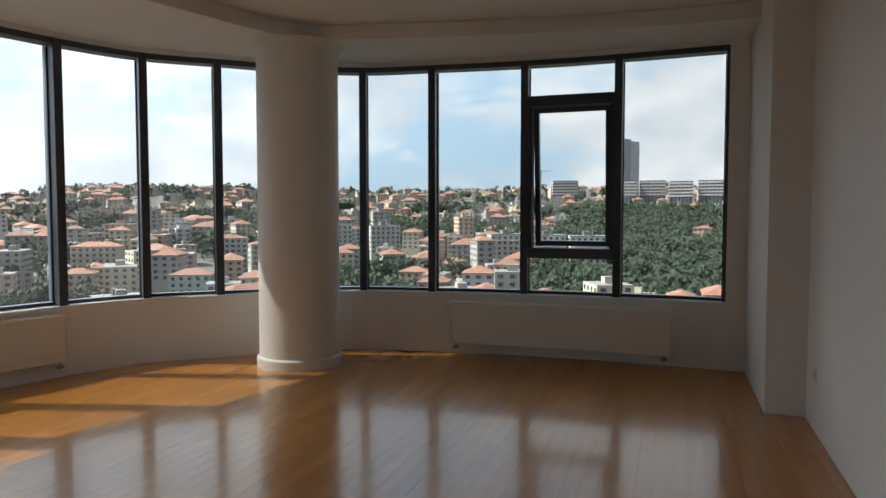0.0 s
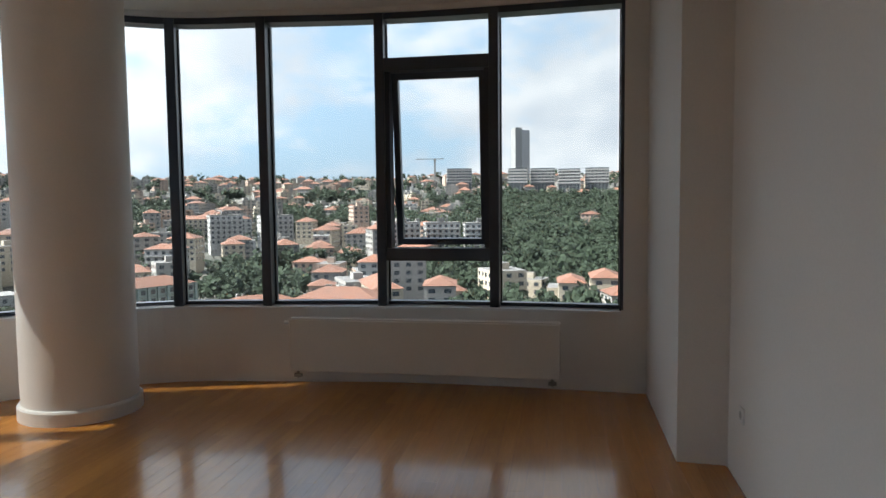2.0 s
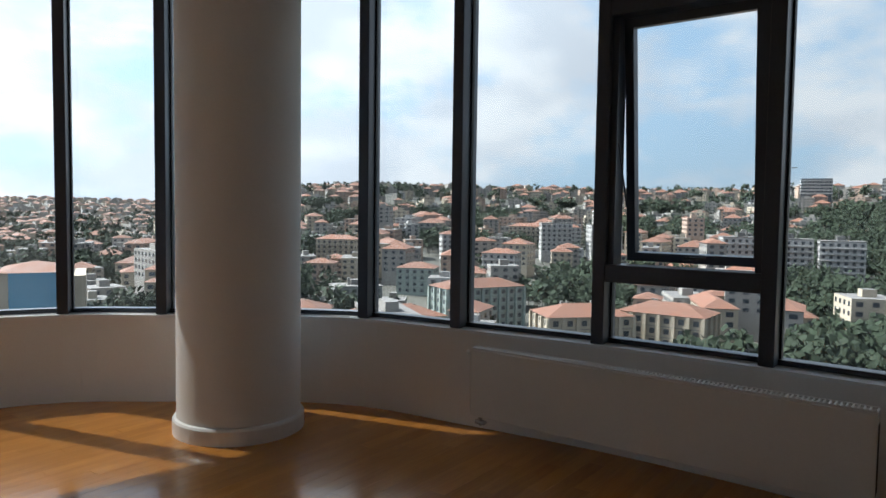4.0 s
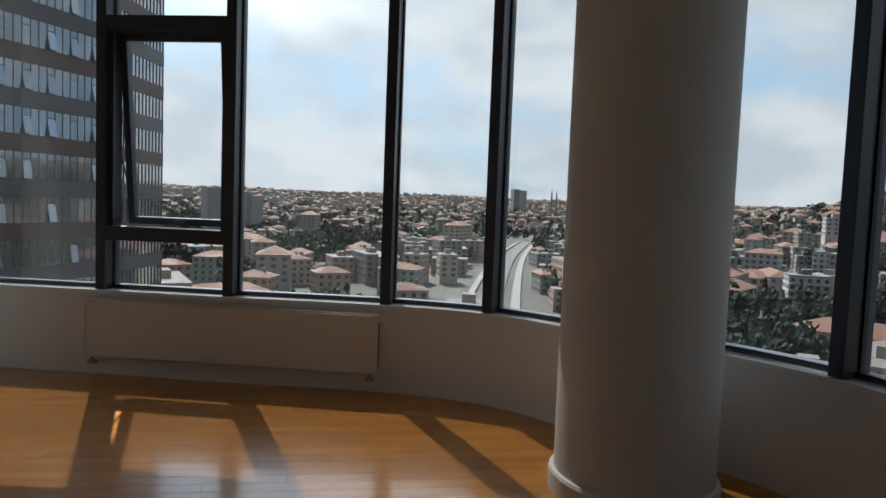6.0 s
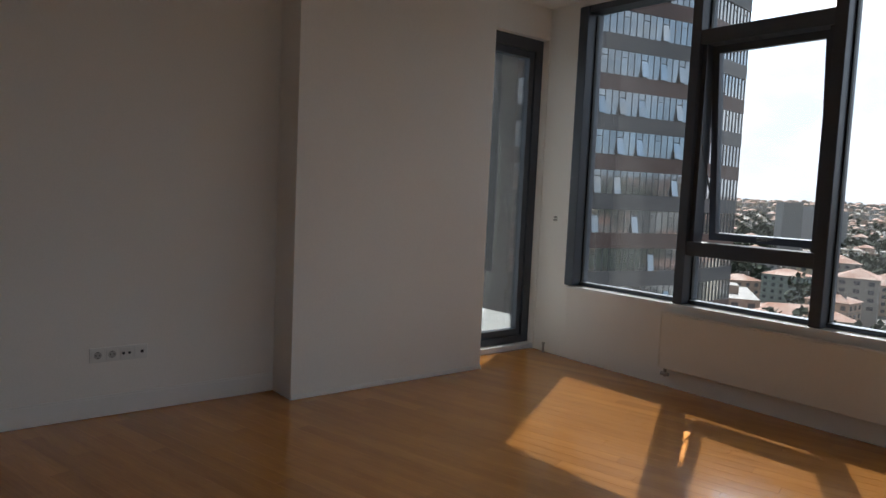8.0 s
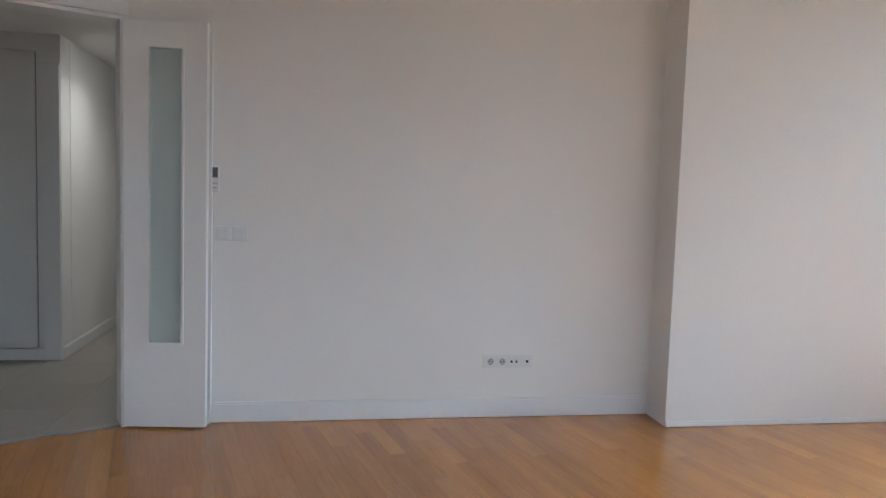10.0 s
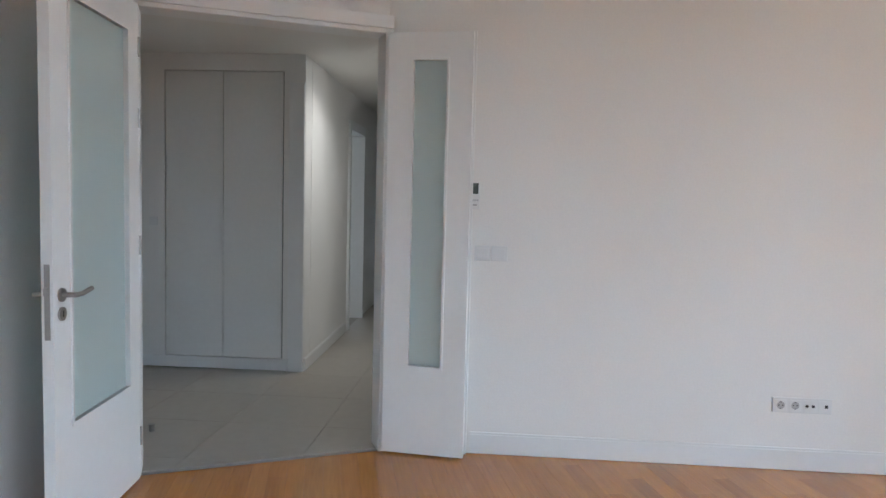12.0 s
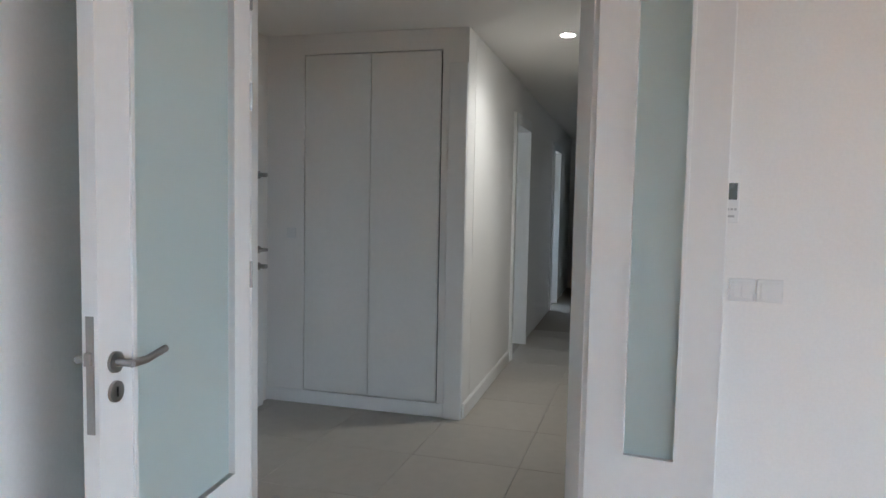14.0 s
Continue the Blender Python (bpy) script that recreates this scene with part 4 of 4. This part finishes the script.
for k in range(150):
    az, rr = rng.uniform(-25, 110), rng.uniform(75, 190)
    x, y = rr * math.cos(radians(az)), rr * math.sin(radians(az))
    if all(math.hypot(x - sx, y - sy) > 17 for sx, sy, sr in spots):
        trees.append((x, y, rng.uniform(7, 12)))
raw("far_city", V, F, FARM, MI, "dense far rows of plastered houses with red and grey roofs", "city")

# trees: clumps of leaf planes around uneven crowns
LV, LF = [], []
for x, y, h in trees:
    z = gz(x, y)
    far = math.hypot(x, y)
    n = 110 if far < 350 else 90 if far < 760 else 26
    w = h * rng.uniform(0.30, 0.45)
    sz = h * (0.08 if far < 350 else 0.085 if far < 760 else 0.17)
    lobes = [(rng.uniform(-0.5, 0.5) * w, rng.uniform(-0.5, 0.5) * w, h * rng.uniform(0.4, 0.85), w * rng.uniform(0.5, 0.8)) for _ in range(5)]
    for k in range(n):
        lx, ly, lz, lr = lobes[k % 5]
        d = Vector((rng.gauss(0, 1), rng.gauss(0, 1), rng.gauss(0, 0.9))).normalized() * lr * rng.uniform(0.6, 1.05)
        c = Vector((x + lx + d.x, y + ly + d.y, z + lz + d.z))
        u = Vector((rng.gauss(0, 1), rng.gauss(0, 1), rng.gauss(0, 1))).normalized() * sz
        v = u.orthogonal().normalized() * sz * rng.uniform(0.6, 1)
        b = len(LV)
        LV.extend(((c + u), (c + v), (c - u), (c - v)))
        LF.append((b, b + 1, b + 2, b + 3))
raw("far_trees", [tuple(p) for p in LV], LF, [LEAF], [0] * len(LF), "dark green clumps of broadleaf and pine trees", "trees")
TV, TF = [], []
for x, y, h in trees:
    if math.hypot(x, y) < 700:
        z, b = gz(x, y), len(TV)
        for k in range(4):
            a = k * math.pi / 2
            TV.append((x + 0.3 * math.cos(a), y + 0.3 * math.sin(a), z - 1))
        TV.append((x, y, z + h * 0.7))
        for k in range(4):
            TF.append((b + k, b + (k + 1) % 4, b + 4))
raw("far_tree_trunks", TV, TF, [BARK], [0] * len(TF), "thin brown trunks of the trees", "trees")

# slender towers on the hill
GLT = mat("tower_glass", (0.30, 0.31, 0.33), 0.35, grain=0.4, vary=0.15)


BLOCKW = mat("white_balcony", (0.30, 0.30, 0.295), 0.8, grain=1.0, vary=0.08)


def high_rise(az, r, w, d, h, label):
    x, y = r * math.cos(radians(az)), r * math.sin(radians(az))
    e = empty("high_rise", pose(x, y, gz(x, y), 0, 0, az + 20), label, "building")
    boxpart("core", (-d / 2, -w / 2, -10), (d / 2, w / 2, h), GLT, e)
    bm = bmesh.new()
    n = int(h / 3.2)
    for f in range(n):
        box(bm, (-d / 2 - 0.5, -w / 2 - 0.5, f * 3.2), (d / 2 + 0.5, w / 2 * 0.1, f * 3.2 + 1.5))
    part("balcony_band", bm, BLOCKW, e)
    boxpart("side_wall", (-d / 2 - 0.7, w * 0.06, -10), (d / 2 + 0.7, w / 2 + 0.3, h + 3), GREYF, e)


high_rise(17.4, 900, 19, 16, 76, "slender grey and white residential tower on the hill")
high_rise(113.5, 640, 34, 16, 46, "wide grey apartment tower in the distance")
high_rise(111.5, 760, 22, 16, 42, "grey apartment tower in the distance")
for az, r, w in ((13.4, 800, 24), (15.6, 830, 28), (17.6, 820, 22), (22.5, 860, 30), (11.2, 810, 26)):
    x, y = r * math.cos(radians(az)), r * math.sin(radians(az))
    e = empty("apartment_block", pose(x, y, gz(x, y) - 0.22 * w + 2, 0, 0, az + w - 25), "long white modern apartment block on the hill", "building", "blocks on the hill")
    boxpart("wall", (-6, -w / 2, -10), (6, w / 2, 36), WIN, e)
    bm = bmesh.new()
    for k in range(int(w / 4) + 1):
        box(bm, (-6.6, -w / 2 + k * 4 - 0.4, 0), (6.6, -w / 2 + k * 4 + 0.4, 35.5))
    part("pier", bm, GREYF, e)
    for f in range(5):
        boxpart("balcony_band", (-7, -w / 2 - 0.5, 19 + f * 3.5), (7, w / 2 + 0.5, 20.6 + f * 3.5), BLOCKW, e)
high_rise(89.6, 2300, 44, 30, 72, "broad dark slab on the far skyline")


def minaret(az, r, h):
    x, y = r * math.cos(radians(az)), r * math.sin(radians(az))
    e = empty("minaret", pose(x, y, gz(x, y)), "slender pale minaret on the far skyline", "minaret", "minarets on the skyline")
    bm = bmesh.new()
    tube(bm, (0, 0, -8), (0, 0, h * 0.8), 3.0, 10, 2.4)
    part("shaft", bm, CONC, e)
    bm = bmesh.new()
    tube(bm, (0, 0, h * 0.62), (0, 0, h * 0.65), 3.2, 10, 4.6)
    part("balcony", bm, CONC, e)
    bm = bmesh.new()
    tube(bm, (0, 0, h * 0.801), (0, 0, h), 2.6, 10, 0.1)
    part("spire", bm, GREYF, e)


minaret(86.9, 2300, 80)
minaret(86.5, 2310, 77)
crane = empty("tower_crane", pose(930 * math.cos(radians(24.5)), 930 * math.sin(radians(24.5)), gz(846, 386), 0, 0, 110), "thin tower crane on the skyline", "crane")
boxpart("mast", (-1, -1, 0), (1, 1, 40), CONC, crane)
boxpart("jib", (-12, -0.5, 40), (26, 0.5, 41), CONC, crane)
boxpart("cab", (-1.5, -1.5, 37), (1.5, 1.5, 40), CONC, crane)

# ---- neighbouring office tower ----
BANDR = mat("red_brown_spandrel", (0.085, 0.046, 0.040), 0.55, grain=1.2, vary=0.10)
BANDG = mat("grey_spandrel", (0.075, 0.075, 0.082), 0.5, grain=1.2, vary=0.10)
TGLASS = mat("reflective_glazing", (0.37, 0.40, 0.43), 0.06, metal=0.9, grain=0.5, vary=0.22, rnd=0.7)
TFRAME = mat("tower_frame", (0.10, 0.10, 0.11), 0.5)
corner = Vector((0.98 + 68 * math.cos(radians(122.2)), 0.67 + 68 * math.sin(radians(122.2))))
tower = empty("office_tower", pose(corner.x, corner.y, 0, 0, 0, 257), "tall office tower with red-brown bands and strip windows", "building")
FH, TW, TB = 3.45, 18.6, 11.5
BX, BY = -TB * math.cos(radians(17)), -TB * math.sin(radians(17))
bm = bmesh.new()
foot = [(0, -0.35), (TW - 0.05, -0.35), (TW - 0.05, -14), (BX + 3, -16), (BX + 0.15, BY - 0.3)]
lo_, hi_ = [[bm.verts.new((*p, z)) for p in foot] for z in (-44, 62)]
bm.faces.new(lo_)
bm.faces.new(hi_)
for k in range(5):
    bm.faces.new((lo_[k], lo_[(k + 1) % 5], hi_[(k + 1) % 5], hi_[k]))
part("core", bm, DARKIN, tower)
PW = 0.74


def pane_mesh(w, h):
    b = bmesh.new()
    box(b, (0.02, -0.05, 0.0), (w - 0.02, 0.0, h))
    me = bpy.data.meshes.new("pane")
    b.to_mesh(me)
    b.free()
    me.materials.append(TGLASS)
    return me


FULL, LOWP, TOPP = pane_mesh(PW, 2.06), pane_mesh(PW, 1.48), pane_mesh(PW, 0.50)
wr = random.Random(12)
for fm, length, main in ((Matrix(), TW, True), (pose(BX, BY, 0, 0, 0, 17), TB, False)):
    n = int(length / PW)
    for f in range(-13, 18):
        z = f * FH + 0.6
        boxpart("band", (0, -0.5, z), (length, 0.04, z + 1.35), BANDR if f % 2 else BANDG, tower, m=fm)
        bm = bmesh.new()
        for k in range(n + 1):
            box(bm, (k * PW - 0.02, -0.16, z + 1.352), (k * PW + 0.02, 0.0, z + FH - 0.002), fm)
            if k % 3 == 1 and k < n:
                box(bm, (k * PW + 0.02, -0.15, z + 2.87), (k * PW + PW - 0.02, 0.0, z + 2.91), fm)
        part("window_frame", bm, TFRAME, tower)
        if main and -4 <= f <= 6:
            for k in range(n):
                if k % 3 == 1:
                    ob = new("pane", LOWP)
                    tilt = wr.choice((0, 0, 0, 9, 13))
                    ob.parent, ob.matrix_local = tower, pose(k * PW, -0.05, z + 2.86, tilt, 0, 0) @ Matrix.Translation((0, 0, -1.48))
                    ob = new("pane", TOPP)
                    ob.parent, ob.matrix_local = tower, pose(k * PW, -0.05, z + 2.92)
                else:
                    ob = new("pane", FULL)
                    ob.parent, ob.matrix_local = tower, pose(k * PW, -0.05, z + 1.37)
        else:
            boxpart("glazing", (0.02, -0.12, z + 1.353), (length - 0.02, -0.08, z + FH - 0.003), TGLASS, tower, m=fm)

# ---- hall tiles and parquet ----
HALLB = [(-3.31, -0.70), (-2.79, -1.86), (-2.73, -3.1), (-4.86, -3.1), (-4.90, -1.61), (-8.2, -1.68), (-8.2, -0.56), (-3.5, -0.56)]
ROOMW = [(-3.34, 5.03)] + [tuple(p) for p in LINE[::2]] + [(3.50, 0.02), (2.22, -0.31), (2.24, -0.55), (-0.60, -1.25), (-0.52, -1.59), (-2.66, -2.12), (-2.765, -1.79), (-3.27, -0.68), (-3.29, -0.6)]


PR = pose(0, 0, 0, 0, 0, 14)
ROOMB = [tuple((PR.inverted() @ Vector((*p, 0)))[:2]) for p in ROOMW]


def clip_to(poly, x0, x1, y0, y1):
    """The part of a polygon inside a rectangle, by cutting it four times."""
    pts = [Vector(p) for p in poly]
    for axis, lim, sign in ((0, x0, 1), (0, x1, -1), (1, y0, 1), (1, y1, -1)):
        out = []
        for i in range(len(pts)):
            a, b = pts[i - 1], pts[i]
            da, db = (a[axis] - lim) * sign, (b[axis] - lim) * sign
            if (da > 0) != (db > 0):
                out.append(a + (b - a) * (da / (da - db)))
            if db > 0:
                out.append(b)
        pts = out
        if not pts:
            return []
    return pts


def prism(bm, pts, z0, z1):
    lo = [bm.verts.new((p.x, p.y, z0)) for p in pts]
    hi = [bm.verts.new((p.x, p.y, z1)) for p in pts]
    bm.faces.new(hi)
    for i in range(len(pts)):
        j = (i + 1) % len(pts)
        bm.faces.new((lo[i], lo[j], hi[j], hi[i]))


def inside(poly, x, y):
    c = False
    for i in range(len(poly)):
        (ax, ay), (bx, by) = poly[i - 1], poly[i]
        if (ay > y) != (by > y) and x < (bx - ax) * (y - ay) / (by - ay) + ax:
            c = not c
    return c


hall_floor = bpy.data.objects["floor_hall"]
tiles = 0
for i in range(-14, -4):
    for j in range(-6, 0):
        pts = clip_to(HALLB, i * 0.6 + 0.0015, i * 0.6 + 0.5985, j * 0.6 + 0.1015, j * 0.6 + 0.6985)
        if len(pts) >= 3:
            bm = bmesh.new()
            prism(bm, pts, -0.0078, -0.0005)
            part("tile", bm, TILE, hall_floor)

shared = {}


def plank_mesh(L):
    if L not in shared:
        b = bmesh.new()
        box(b, (0.0004, 0.0004, -0.0058), (L - 0.0004, 0.0896, 0.0))
        top = [e for e in b.edges if all(v.co.z > -0.001 for v in e.verts)]
        bmesh.ops.bevel(b, geom=top, offset=0.0002, segments=1, affect="EDGES")
        me = bpy.data.meshes.new("plank")
        b.to_mesh(me)
        b.free()
        me.materials.append(OAK)
        shared[L] = me
    return shared[L]


rest = bmesh.new()
count = 0
y = -2.0
row = 0
while y < 6.2:
    x = -3.9 + (row * 0.37) % 0.9
    x -= 0.9
    while x < 4.2:
        L = 0.9
        corners = ((x, y), (x + L, y), (x + L, y + 0.09), (x, y + 0.09))
        full = all(inside(ROOMB, *c) for c in corners)
        if full and count < 300 and 0.9 < y and x < 2.4:
            ob = new("plank", plank_mesh(L))
            ob.parent = floor
            ob.matrix_local = PR @ Matrix.Translation((x, y, 0))
            count += 1
        else:
            pts = clip_to(ROOMB, x + 0.0004, x + L - 0.0004, y + 0.0004, y + 0.0896)
            if len(pts) >= 3:
                prism(rest, pts, -0.0058, 0.0)
        x += L
    y += 0.09
    row += 1
ob = part("parquet", rest, OAK, floor)
ob["kind"] = "stuff"
ob.matrix_local = PR
